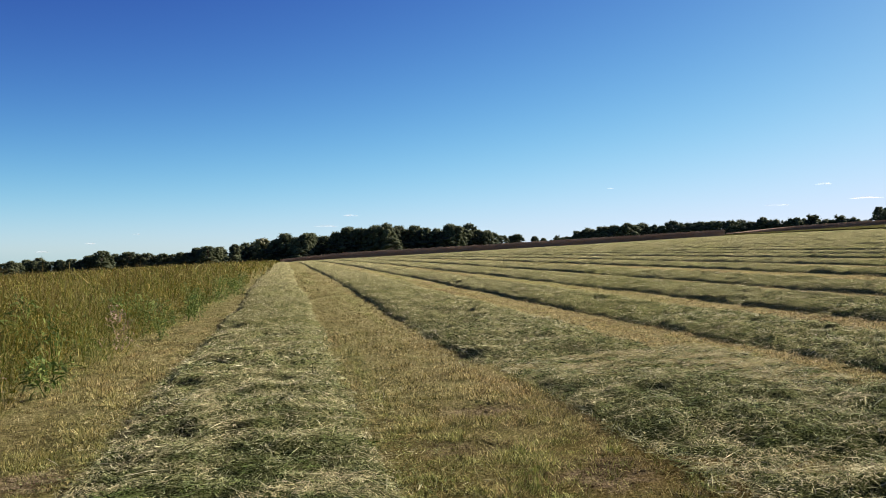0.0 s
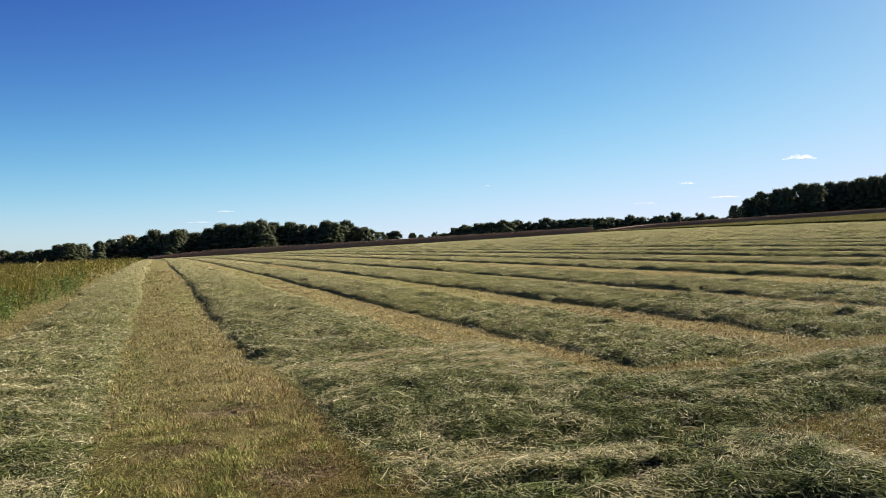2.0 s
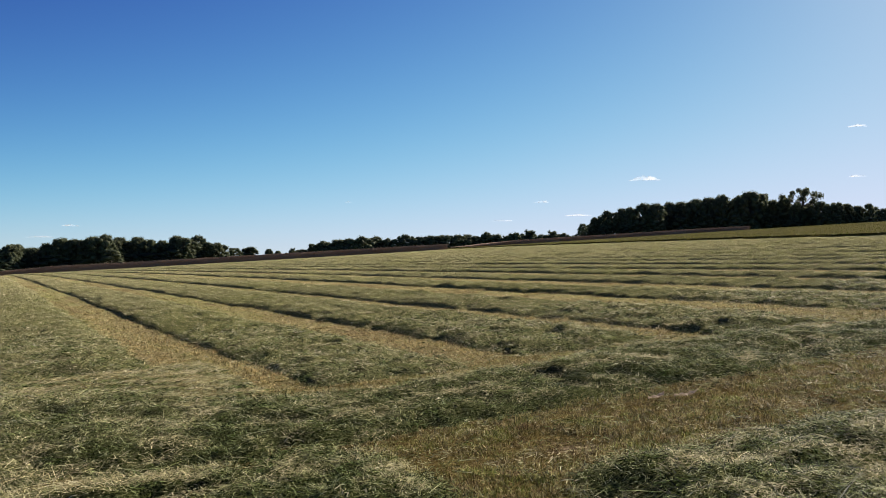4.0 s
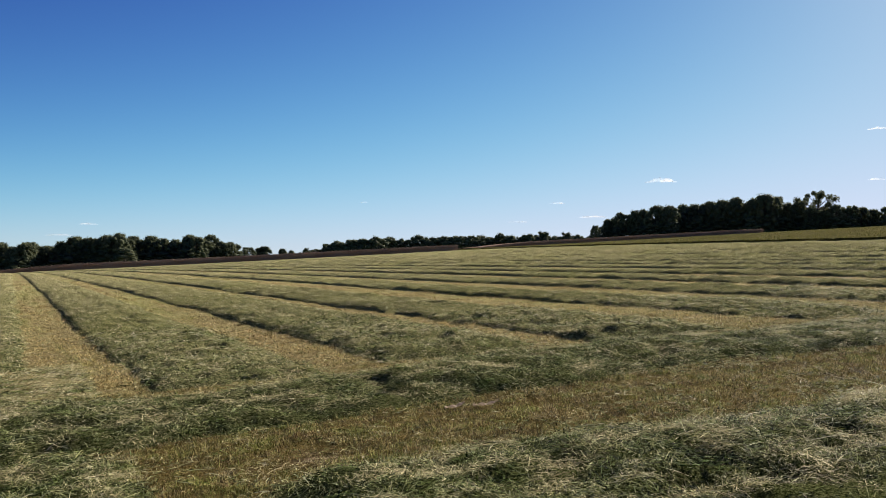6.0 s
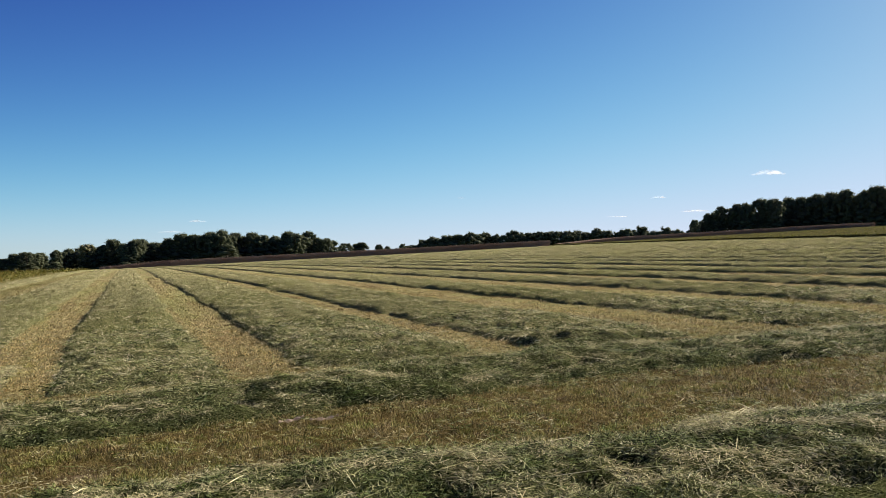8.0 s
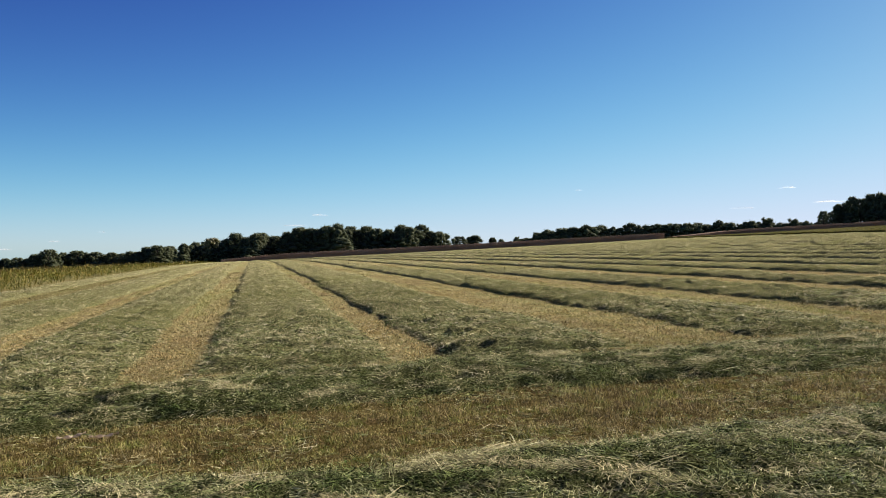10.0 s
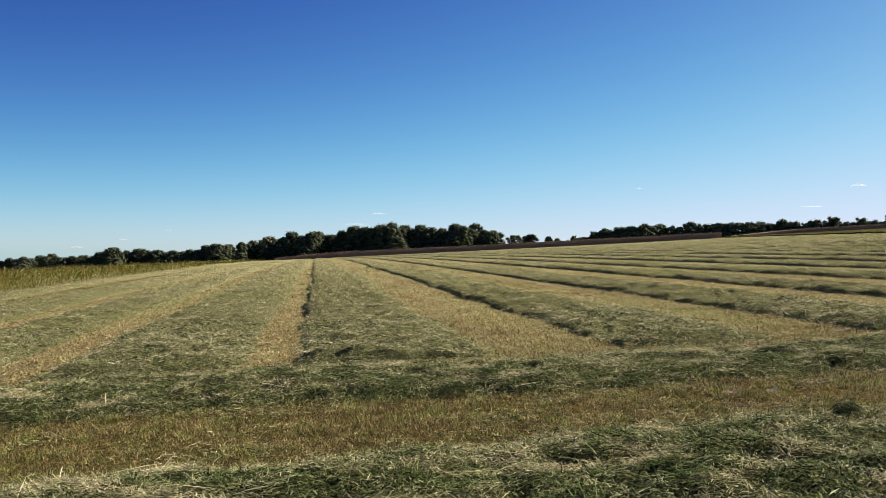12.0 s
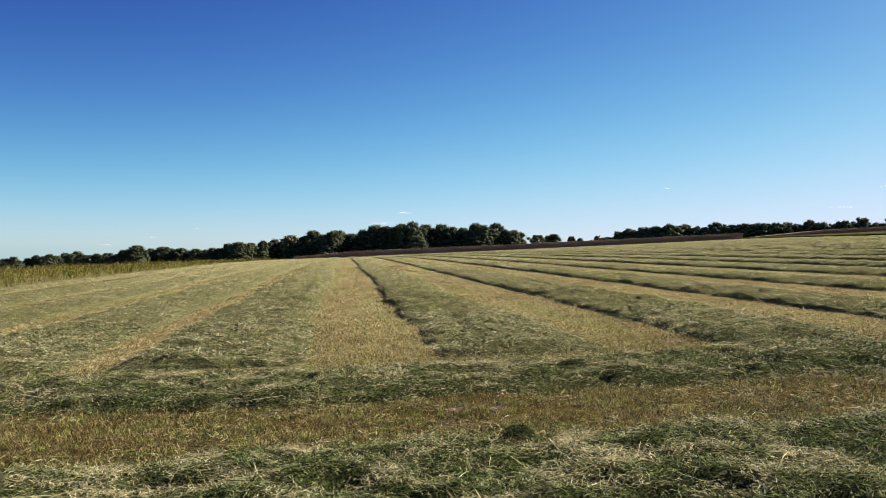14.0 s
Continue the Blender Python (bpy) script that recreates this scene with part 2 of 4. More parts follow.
SOIL, THATCH, BARK = soil_material(), thatch_material(), bark_material()
# the lowest third of the ramp is blackened to stand for shadow among blades
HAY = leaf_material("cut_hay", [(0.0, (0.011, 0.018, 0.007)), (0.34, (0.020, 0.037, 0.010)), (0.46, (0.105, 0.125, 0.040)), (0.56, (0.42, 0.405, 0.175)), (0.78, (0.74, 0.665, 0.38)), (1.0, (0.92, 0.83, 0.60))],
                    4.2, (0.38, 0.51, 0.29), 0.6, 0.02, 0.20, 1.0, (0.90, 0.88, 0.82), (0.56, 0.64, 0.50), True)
STUBBLE = stubble_material()
TALL = leaf_material("tall_grass_leaves", [(0.0, (0.0439, 0.0692, 0.0107)), (0.4, (0.105, 0.125, 0.0213)), (0.7, (0.211, 0.202, 0.0444)), (0.9, (0.333, 0.298, 0.0933)), (1.0, (0.509, 0.462, 0.196))],
                     0.95, (0.80, 0.64, 0.42), 0.6, 0.05, 0.28, 1.0)
WAD = leaf_material("matted_hay", [(0.0, (0.022, 0.032, 0.010)), (0.6, (0.060, 0.075, 0.024)), (1.0, (0.24, 0.235, 0.10))], 1.2, (0.8, 0.9, 0.7), 0.65, 0.02, 0.1)
WEED = leaf_material("weed_leaves", [(0.0, (0.040, 0.066, 0.015)), (0.6, (0.105, 0.145, 0.034)), (1.0, (0.27, 0.31, 0.10))], 1.2, (0.8, 0.9, 0.6), 0.6, 0.06, 0.3)
CORN = leaf_material("dry_corn", [(0.0, (0.17, 0.108, 0.067)), (0.5, (0.27, 0.178, 0.115)), (1.0, (0.38, 0.275, 0.185))], 0.06, (0.85, 0.78, 0.70), 0.8, 0.02, 0.15)
TASSEL = leaf_material("corn_tassels", [(0.0, (0.20, 0.14, 0.095)), (0.5, (0.30, 0.215, 0.155)), (1.0, (0.40, 0.305, 0.23))], 0.06, (0.9, 0.84, 0.78), 0.8, 0.02, 0.2)
SEED = leaf_material("grass_seed_heads", [(0.0, (0.060, 0.046, 0.015)), (0.4, (0.125, 0.100, 0.030)), (0.8, (0.21, 0.180, 0.065)), (1.0, (0.33, 0.29, 0.13))], 0.8, (0.72, 0.60, 0.48), 0.7, 0.04, 0.3, 1.0)
LEAF = leaf_material("tree_leaves", [(0.0, (0.095, 0.112, 0.062)), (0.6, (0.112, 0.128, 0.070)), (1.0, (0.135, 0.146, 0.078))], 0.09, (0.84, 0.82, 0.78), 0.7, 0.04, 0.42, 0.9)
PALE_LEAF = leaf_material("pale_tree_leaves", [(0.0, (0.13, 0.14, 0.06)), (0.5, (0.19, 0.19, 0.085)), (1.0, (0.26, 0.24, 0.12))], 0.09, (0.8, 0.75, 0.65), 0.6, 0.2, 0.12, 0.9)
STANDING = leaf_material("standing_hay_leaves", [(0.0, (0.088, 0.096, 0.02)), (0.5, (0.16, 0.152, 0.04)), (1.0, (0.256, 0.224, 0.08))], 0.05, (0.9, 0.85, 0.6), 0.7, 0.04, 0.25)


def sward_material():
    n = Nodes("standing_hay_top")
    col = n.ramp(n.noise(1.6, 6.0, 0.75), [(0.35, (0.040, 0.036, 0.012)), (0.5, (0.082, 0.075, 0.030)), (0.68, (0.135, 0.120, 0.058))])
    col = n.mix(n.ramp(n.noise(0.06, 3.0), [(0.4, (0, 0, 0)), (0.62, (0.6, 0.6, 0.6))]), col, (0.75, 0.80, 0.55), "MULTIPLY")
    n.bump(n.noise(3.0, 5.0, 0.7), 1.0, 0.3)
    return n.finish(col, 0.95, 0.0)


SWARD = sward_material()


def cloud_material():
    n = Nodes("cloud_vapour")
    n.bsdf.inputs["Base Color"].default_value = (0.9, 0.9, 0.9, 1)
    n.bsdf.inputs["Roughness"].default_value = 1.0
    n.bsdf.inputs["Specular IOR Level"].default_value = 0.0
    clear = n.tree.nodes.new("ShaderNodeBsdfTransparent")
    m = n.tree.nodes.new("ShaderNodeMixShader")
    fac = n.ramp(n.noise(0.02, 5.0, 0.65), [(0.36, (0.0, 0.0, 0.0)), (0.72, (0.24, 0.24, 0.24))])
    n.link(fac, m.inputs[0])
    n.link(clear.outputs[0], m.inputs[1])
    glow = n.tree.nodes.new("ShaderNodeBsdfTranslucent")
    glow.inputs[0].default_value = (0.95, 0.95, 0.95, 1)
    both = n.tree.nodes.new("ShaderNodeMixShader")
    both.inputs[0].default_value = 0.7
    n.link(n.bsdf.outputs[0], both.inputs[1])
    n.link(glow.outputs[0], both.inputs[2])
    n.link(both.outputs[0], m.inputs[2])
    n.link(m.outputs[0], n.out.inputs[0])
    return n.mat


CLOUD = cloud_material()


def husk_material():
    n = Nodes("dry_leaf")
    col = n.ramp(n.noise(60.0, 4.0, 0.6), [(0.35, (0.36, 0.27, 0.17)), (0.65, (0.62, 0.50, 0.35))])
    return n.finish(col, 0.8, 0.03, 0.15)


HUSK = husk_material()


# ---- numbers, noise and mesh helpers ----
def lattice(ix, iy, seed):
    h = (ix.astype(np.int64) * 374761393 + iy.astype(np.int64) * 668265263 + seed * 144269) & 0x7FFFFFFF
    h = ((h ^ (h >> 13)) * 1274126177) & 0x7FFFFFFF
    return ((h ^ (h >> 16)) & 0xFFFF) / 65535.0


def soft_noise(x, y, scale, seed=0, octaves=3):
    """Smooth noise from -1 to 1 over arrays x, y."""
    total, amp, norm = 0.0, 1.0, 0.0
    x, y = np.asarray(x, float) / scale, np.asarray(y, float) / scale
    for k in range(octaves):
        ix, iy = np.floor(x), np.floor(y)
        fx, fy = x - ix, y - iy
        fx, fy = fx * fx * (3 - 2 * fx), fy * fy * (3 - 2 * fy)
        a, b = lattice(ix, iy, seed + k), lattice(ix + 1, iy, seed + k)
        c, d = lattice(ix, iy + 1, seed + k), lattice(ix + 1, iy + 1, seed + k)
        total = total + amp * ((a * (1 - fx) + b * fx) * (1 - fy) + (c * (1 - fx) + d * fx) * fy)
        norm += amp
        amp, x, y = amp * 0.5, x * 2.03 + 17.1, y * 2.03 + 9.7
    return 2 * total / norm - 1


def lie(x, y):
    """The height of the land: it climbs to the right and rounds off away from the headland."""
    x, y = np.asarray(x, float), np.asarray(y, float)
    xr, xl, far = np.maximum(x, 0), np.minimum(x, 0), np.abs(y)
    xx = np.where(x > 250, 250 + 100 * np.tanh((x - 250) / 100), np.where(x < -60, -60 - 60 * np.tanh((-60 - x) / 60), x))
    bank = np.minimum(1.05e-4 * xr * xr / (1 + xr / 150), 3.2) - 2e-4 * xl * xl / (1 - xl / 50)
    c = 3.4e-5
    crest = np.where(far < 280, -c * far * far, -c * 280 * 280 - 0.019 * (far - 280))
    return 0.0451 * xx + bank + crest


def rut(x, y):
    """Small unevenness of the soil near the headland."""
    fade = np.clip(1.4 - np.hypot(x - 8, y - 4) / 40, 0, 1)
    hollow = 0.07 * np.exp(-(((x - 1.66) / 0.24) ** 2 + ((y - 7.55) / 0.22) ** 2))      # a hoof-deep hole in the bare spot
    return fade * (0.025 * soft_noise(x, y, 0.9, 5) + 0.012 * soft_noise(x, y, 0.22, 9, 2)) - hollow


def from_camera_line(x, y):
    """Distance from the walked line, which bends once."""
    far = np.inf
    for ax, ay, bx, by in ((0.0, 0.0, 5.5, -2.5), (5.5, -2.5, 15.0, -3.15)):
        s = np.clip(((x - ax) * (bx - ax) + (y - ay) * (by - ay)) / ((bx - ax) ** 2 + (by - ay) ** 2), 0, 1)
        far = np.minimum(far, np.hypot(x - ax - s * (bx - ax), y - ay - s * (by - ay)))
    return far


def mesh_of(name, verts, sizes, corners, material, smooth=False):
    """A mesh from arrays: corner points, corners of each face in turn."""
    me = bpy.data.meshes.new(name)
    sizes, corners = np.asarray(sizes, np.int32), np.asarray(corners, np.int32)
    me.vertices.add(len(verts))
    me.vertices.foreach_set("co", np.asarray(verts, np.float32).ravel())
    me.loops.add(len(corners))
    me.loops.foreach_set("vertex_index", corners)
    me.polygons.add(len(sizes))
    me.polygons.foreach_set("loop_start", np.concatenate(([0], np.cumsum(sizes)[:-1])).astype(np.int32))
    if smooth:
        me.polygons.foreach_set("use_smooth", np.ones(len(sizes), bool))
    me.materials.append(material)
    me.update(calc_edges=True)
    return me


def part(name, me, parent=None, label=""):
    ob = new(name, me)
    if parent is not None:
        ob.parent = parent
    if label:
        ob["label"] = label
    return ob


def grid_mesh(name, px, py, pz, material, smooth=True):
    """A sheet through the points of three equal 2D arrays."""
    r, c = px.shape
    i = np.arange(r * c).reshape(r, c)
    quads = np.stack([i[:-1, :-1], i[:-1, 1:], i[1:, 1:], i[1:, :-1]], -1).reshape(-1, 4)
    verts = np.stack([px, py, pz], -1).reshape(-1, 3)
    return mesh_of(name, verts, np.full(len(quads), 4), quads.ravel(), material, smooth)


def blade_arrays(base, heading, pitch, length, width, droop, twist):
    """Tapered, bent blades: five points and two faces each."""
    n = len(base)
    flat = np.stack([np.cos(heading), np.sin(heading), np.zeros(n)], -1)
    side = np.stack([-np.sin(heading) * np.cos(twist), np.cos(heading) * np.cos(twist), np.sin(twist)], -1) * (width / 2)[:, None]
    up = np.array([0, 0, 1.0])
    rise = lambda k: flat * (np.cos(pitch) * length * k)[:, None] + up * (np.sin(pitch) * length * k - droop * length * k * k)[:, None]
    mid, tip = base + rise(0.55), base + rise(1.0)
    verts = np.stack([base - side * 0.7, base + side * 0.7, mid + side, mid - side, tip], 1).reshape(-1, 3)
    o = (np.arange(n) * 5)[:, None]
    corners = (o + np.array([[0, 1, 2, 3, 3, 2, 4]])).ravel()
    return verts, np.tile([4, 3], n), corners


def stem_arrays(base, heading, pitch, length, width):
    n = len(base)
    side = np.stack([-np.sin(heading), np.cos(heading), np.zeros(n)], -1) * (width / 2)[:, None]
    tip = base + np.stack([np.cos(heading) * np.cos(pitch), np.sin(heading) * np.cos(pitch), np.sin(pitch)], -1) * length[:, None]
    return np.stack([base - side, base + side, tip], 1).reshape(-1, 3), np.full(n, 3), np.arange(3 * n)


def joined(pieces):
    """Several (points, face sizes, corners) as one."""
    shift = np.cumsum([0] + [len(v) for v, _, _ in pieces])
    return np.concatenate([v for v, _, _ in pieces]), np.concatenate([f for _, f, _ in pieces]), np.concatenate([c + o for (_, _, c), o in zip(pieces, shift)])


def stems_mesh(name, base, heading, pitch, length, width, material):
    """Short pointed stems: one face each."""
    return mesh_of(name, *stem_arrays(base, heading, pitch, length, width), material)


def blades_mesh(name, base, heading, pitch, length, width, droop, twist, material):
    return mesh_of(name, *blade_arrays(base, heading, pitch, length, width, droop, twist), material)


# ---- the plan of the field ----
# mown rows run along y: left edge, right edge, near end
ROWS = [(-1.35, 0.72, 2.6), (2.35, 4.85, 10.3), (5.80, 7.85, 7.3), (8.78, 11.3, 7.7), (11.9, 14.35, 7.3), (15.95, 18.0, 7.3), (19.6, 21.7, 7.3), (23.1, 25.0, 7.4)]
ROWS += [(26.4 + 3.35 * k, 28.35 + 3.35 * k + 0.15 * math.sin(k * 2.1), 7.5) for k in range(37)]
CORN_Y = 281.0


def field_side(y):
    """Where the mown field ends on the right, at the standing hay."""
    return np.interp(y, [0, 54, 120, 180, 275], [66, 75, 93, 110, 150])


def field_start(x):
    """How far out a row begins: those on the right start where the uncut hay ends."""
    return float(np.interp(x, [66, 75, 93, 110, 150], [7.5, 54, 120, 180, 275]))


def wander(x0, y):
    return 0.16 * soft_noise(np.full_like(y, x0 * 7.3), y, 9.0, 3, 3) + 0.05 * soft_noise(np.full_like(y, x0 * 3.1), y, 1.1, 4, 2)


def headland_mid(x):
    """Centre line and half width of the swath across the row ends."""
    mid = 5.85 + 0.10 * np.sin(x * 0.7) + np.where(x < 5.2, (5.2 - x) * 0.50, 0)
    mid = mid + 0.12 * soft_noise(x, x * 0, 1.3, 71, 2) + 0.22 * np.exp(-((x - 10.5) / 1.8) ** 2) - 0.28 * np.clip((x - 16) / 3, 0, 1)
    half = 1.05 + 0.10 * np.sin(x * 1.3 + 1) + 0.24 * soft_noise(x, x * 0, 0.8, 72, 3) + np.where(x < 5.2, (5.2 - x) * 0.62, 0)
    return mid, half


def near_mid(x):
    """The same for the swath along the walked line."""
    mid = 1.24 + 0.08 * np.sin(x * 0.9) + np.clip(6.6 - x, 0, 1.4) * -0.25 + np.clip((9.8 - x) * 0.12, 0, 0.4)
    mid = mid + 0.12 * soft_noise(x, x * 0, 1.2, 73, 2)
    half = 1.58 + 0.36 * soft_noise(x, x * 0, 0.7, 74, 3)
    return mid, half


def corner_mid(x):
    """The short lobe of hay where the mower turned."""
    mid = 3.95 - 0.22 * (x - 4.0) + 0.10 * soft_noise(x, x * 0, 0.6, 75, 2)
    half = 0.80 + 0.25 * soft_noise(x, x * 0, 0.7, 76, 3)
    return mid, half


def under_hay(x, y):
    """Whether a place lies under a swath."""
    hit = np.zeros(x.shape, bool)
    for a, b, y0 in ROWS:
        near = np.flatnonzero((x > a - 0.4) & (x < b + 0.4) & (y > y0))
        w = wander(a, y[near])
        hit[near] |= (x[near] > a + w + 0.06) & (x[near] < b + w - 0.06)
    for line, x0, x1 in ((headland_mid, 2.65, 99), (near_mid, 5.9, 99), (corner_mid, 2.75, 5.2)):
        mid, half = line(x)
        hit |= (np.abs(y - mid) < half - 0.06) & (x > x0) & (x < x1)
    return hit


# ---- ground ----
def spread(lo, hi, step, out, grow=1.13):
    core = list(np.arange(lo, hi, step))
    up, down, d = [hi], [], step
    while up[-1] < out:
        d *= grow
        up.append(up[-1] + d)
    d, at = step, lo
    while at > -out:
        d *= grow
        at -= d
        down.append(at)
    return np.array(down[::-1] + core + up)


def build_ground():
    gx, gy = np.meshgrid(spread(-7, 26, 0.18, 3500), spread(1.5, 15, 0.18, 3500))
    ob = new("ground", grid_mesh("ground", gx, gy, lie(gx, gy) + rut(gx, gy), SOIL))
    tagged(ob, "mown hayfield soil with dry tan stubble", "ground", kind="structure")


# ---- swaths of cut hay ----
LEVELS = ((3.4, 500, 0.0055, 0.09), (6.8, 3300, 0.0042, 0.075), (9.5, 2100, 0.0046, 0.080), (16, 760, 0.0066, 0.105), (30, 270, 0.0140, 0.13), (60, 80, 0.028, 0.16), (130, 22, 0.05, 0.20))


def swath(seed, across_y, at, start, stop, height, blades=1.0):
    """One swath. across_y: it runs along x. at(s) gives its centre and half width."""
    rng = np.random.default_rng(seed)
    s, steps = start, []
    while s < stop:
        steps.append(s)
        mid = float(at(np.array([s]))[0][0])
        d = float(from_camera_line(s, mid) if across_y else from_camera_line(mid, s))
        s += min(max(d * 0.007, 0.07), 2.2)
    s = np.array(steps + [stop])
    mid, half = at(s)
    near = from_camera_line(s, mid) if across_y else from_camera_line(mid, s)
    n = 29 if near.min() < 14 else 11
    u = np.linspace(-1, 1, n) if n > 11 else np.array([-1, -0.97, -0.88, -0.6, -0.3, 0, 0.3, 0.6, 0.85, 0.95, 1])
    S, U = np.meshgrid(s, u, indexing="ij")
    ends = np.clip(np.minimum(S - start, stop - S) / 0.45, 0.0, 1) ** 0.5
    edge = half[:, None] * (1 + (0.13 if across_y else 0.06) * soft_noise(S, U * 0.4, 0.55, seed, 3))
    V = mid[:, None] + U * edge
    X, Y = (S, V) if across_y else (V, S)

    def pit(x, y):
        """Holes where the hay lies thin, wider across the line of sight."""
        return np.clip(soft_noise(x * 0.6, y, 0.24, seed + 15, 2) * 3.0 - 0.95, 0, 1)

    def top(x, y, uu, en):
        dome = np.clip(1 - np.abs(np.clip(uu, -1, 1)) ** np.where(uu < 0, 3.2 if across_y else 6.0, 3.0), 0, 1) ** 0.6
        lump = 0.95 + 0.36 * soft_noise(x, y, 0.62, seed + 3, 3) + 0.44 * soft_noise(x, y, 0.24, seed + 7, 2) + 0.20 * soft_noise(x, y, 3.1, seed + 11, 2) - 0.9 * pit(x, y)
        return lie(x, y) + rut(x, y) - 0.02 + height * dome * np.clip(lump, 0.12, 2) * en

    Z = top(X, Y, U, ends)
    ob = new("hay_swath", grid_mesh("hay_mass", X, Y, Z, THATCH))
    # loose blades on it
    parts = []
    lo = 0.0
    for hi, rho, width, length in LEVELS:
        fine = np.linspace(start, stop, max(40, int((stop - start) * 4)))
        fm, fh = at(fine)
        fd = from_camera_line(fine, fm) if across_y else from_camera_line(fm, fine)
        ok = (fd >= lo) & (fd < hi)
        lo = hi
        if not ok.any():
            continue
        cell = (stop - start) / (len(fine) - 1)
        count = int((ok * fh * 2).sum() * cell * rho * blades)
        if count < 1:
            continue
        ps = rng.choice(fine[ok], count, p=(fh[ok] / fh[ok].sum())) + rng.uniform(-cell / 2, cell / 2, count)
        ps = np.clip(ps, start, stop)
        pm, ph = at(ps)
        uu = rng.uniform(-1.0, 1.0, count) * np.where(rng.uniform(0, 1, count) < (0.26 if hi < 20 else 0.0), rng.uniform(1.0, 1.7, count), 1.0 if hi < 20 else 0.94)
        pv = pm + uu * ph
        x, y = (ps, pv) if across_y else (pv, ps)
        en = np.clip(np.minimum(ps - start, stop - ps) / 0.45, 0, 1) ** 0.5
        if hi <= 16:
            full = rng.uniform(0, 1, count) > np.maximum(0.85 * pit(x, y), np.where(from_camera_line(x, y) < 3.7, 0.85, 0.0))
            x, y, uu, en, count = x[full], y[full], uu[full], en[full], int(full.sum())
        z = np.maximum(top(x, y, uu, en), lie(x, y) + rut(x, y))
        # locks of hay lie roughly together
        lay = 4.5 * soft_noise(x, y, 0.45, seed + 21, 2) + rng.normal(0, 0.62, count) + rng.choice([0.0, math.pi], count)
        size = length * rng.uniform(0.35, 1.45, count)
        pitch = np.abs(rng.normal(0.10, 0.34, count))
        base = np.stack([x, y, z + rng.uniform(-0.02, 0.03, count)], -1)
        wide = width * rng.uniform(0.6, 1.4, count)
        if hi > 16:
            base[:, 2] -= 0.01
            parts.append(stem_arrays(base, lay, pitch * 0.35, size, wide * 1.3))
        else:
            parts.append(blade_arrays(base, lay, pitch, size, wide, rng.uniform(0.0, 0.7, count), rng.normal(0, 0.6, count)))
            pick = rng.integers(0, count, int(count * 0.012))    # a few long stems lie on top
            k = len(pick)
            parts.append(blade_arrays(base[pick] + np.array([0, 0, 0.025]), rng.uniform(0, 6.28, k), rng.normal(0.05, 0.1, k), rng.uniform(0.18, 0.38, k), np.full(k, width * 1.2), rng.uniform(0, 0.15, k), rng.normal(0, 0.4, k)))
            pick = rng.integers(0, count, int(count * 0.8))     # short broken leaves
            fleck = base[pick] + np.stack([rng.normal(0, 0.05, len(pick)), rng.normal(0, 0.05, len(pick)), rng.uniform(-0.005, 0.025, len(pick))], -1)
            parts.append(stem_arrays(fleck, rng.uniform(0, 6.28, len(pick)), rng.normal(0.15, 0.35, len(pick)), length * rng.uniform(0.25, 0.75, len(pick)), width * rng.uniform(1.0, 1.9, len(pick))))
    if parts:
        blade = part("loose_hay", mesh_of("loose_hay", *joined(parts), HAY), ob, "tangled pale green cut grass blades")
        blade["kind"] = "stuff"
    return ob


def build_swaths():
    for k, (a, b, y0) in enumerate(ROWS):
        run = CORN_Y - 5
        y0 = field_start(b) if b > 66 else y0
        if run - y0 < 4:
            continue
        def at(s, a=a, b=b):
            w = wander(a, s)
            return (a + b) / 2 + w, (b - a) / 2 * (1 + 0.07 * soft_noise(s, np.full_like(s, a), 2.3, 31, 2))
        ob = swath(100 + k, False, at, y0, run, 0.14 if a < 27 else 0.15)
        tagged(ob, "long flat swath of freshly cut grey-green hay on stubble", "hay swath", "swaths along the field")
    ob = swath(201, True, headland_mid, 2.55, 66.0, 0.125)
    tagged(ob, "cut hay swath lying across the ends of the rows", "hay swath", "headland swaths")
    ob = swath(202, True, near_mid, 5.85, 60.0, 0.15)
    tagged(ob, "cut hay swath beside the walked headland strip", "hay swath", "headland swaths")
    ob = swath(203, True, corner_mid, 2.65, 5.35, 0.10)
    tagged(ob, "short lobe of cut hay where the headland swath turns", "hay swath", "headland swaths")


def build_clumps():
    """Dark wads of hay dropped by the mower."""
    for k, (x, y, w, h, up) in enumerate(((-1.10, 9.15, 0.42, 0.08, 0.06), (7.95, 5.42, 0.17, 0.17, 0.09), (16.0, 2.72, 0.10, 0.11, 0.08), (9.25, 2.30, 0.13, 0.10, 0.08), (13.45, 4.98, 0.20, 0.08, 0.05), (2.90, 7.95, 0.20, 0.09, 0.05))):
        rng = np.random.default_rng(400 + k)
        m = 450
        a, r = rng.uniform(0, 6.28, m), w * np.sqrt(rng.uniform(0, 1, m))
        px, py = x + r * np.cos(a), y + r * np.sin(a) * 0.8
        pz = lie(px, py) + h * (1 - (r / w) ** 2) * rng.uniform(0.1, 1, m) + up
        ob = new("hay_clump", blades_mesh("hay_clump", np.stack([px, py, pz], -1), a + 1.57 + rng.normal(0, 0.7, m), rng.normal(0.0, 0.30, m), rng.uniform(0.04, 0.10, m), rng.uniform(0.004, 0.007, m),
                                          rng.uniform(0.1, 0.7, m), rng.normal(0, 0.6, m), STUBBLE if k == 0 else WAD))
        tagged(ob, "pale dry straw patch on the swath" if k == 0 else "dark green matted wad of cut grass on the swath", "hay clump", "wads of cut grass", "stuff")


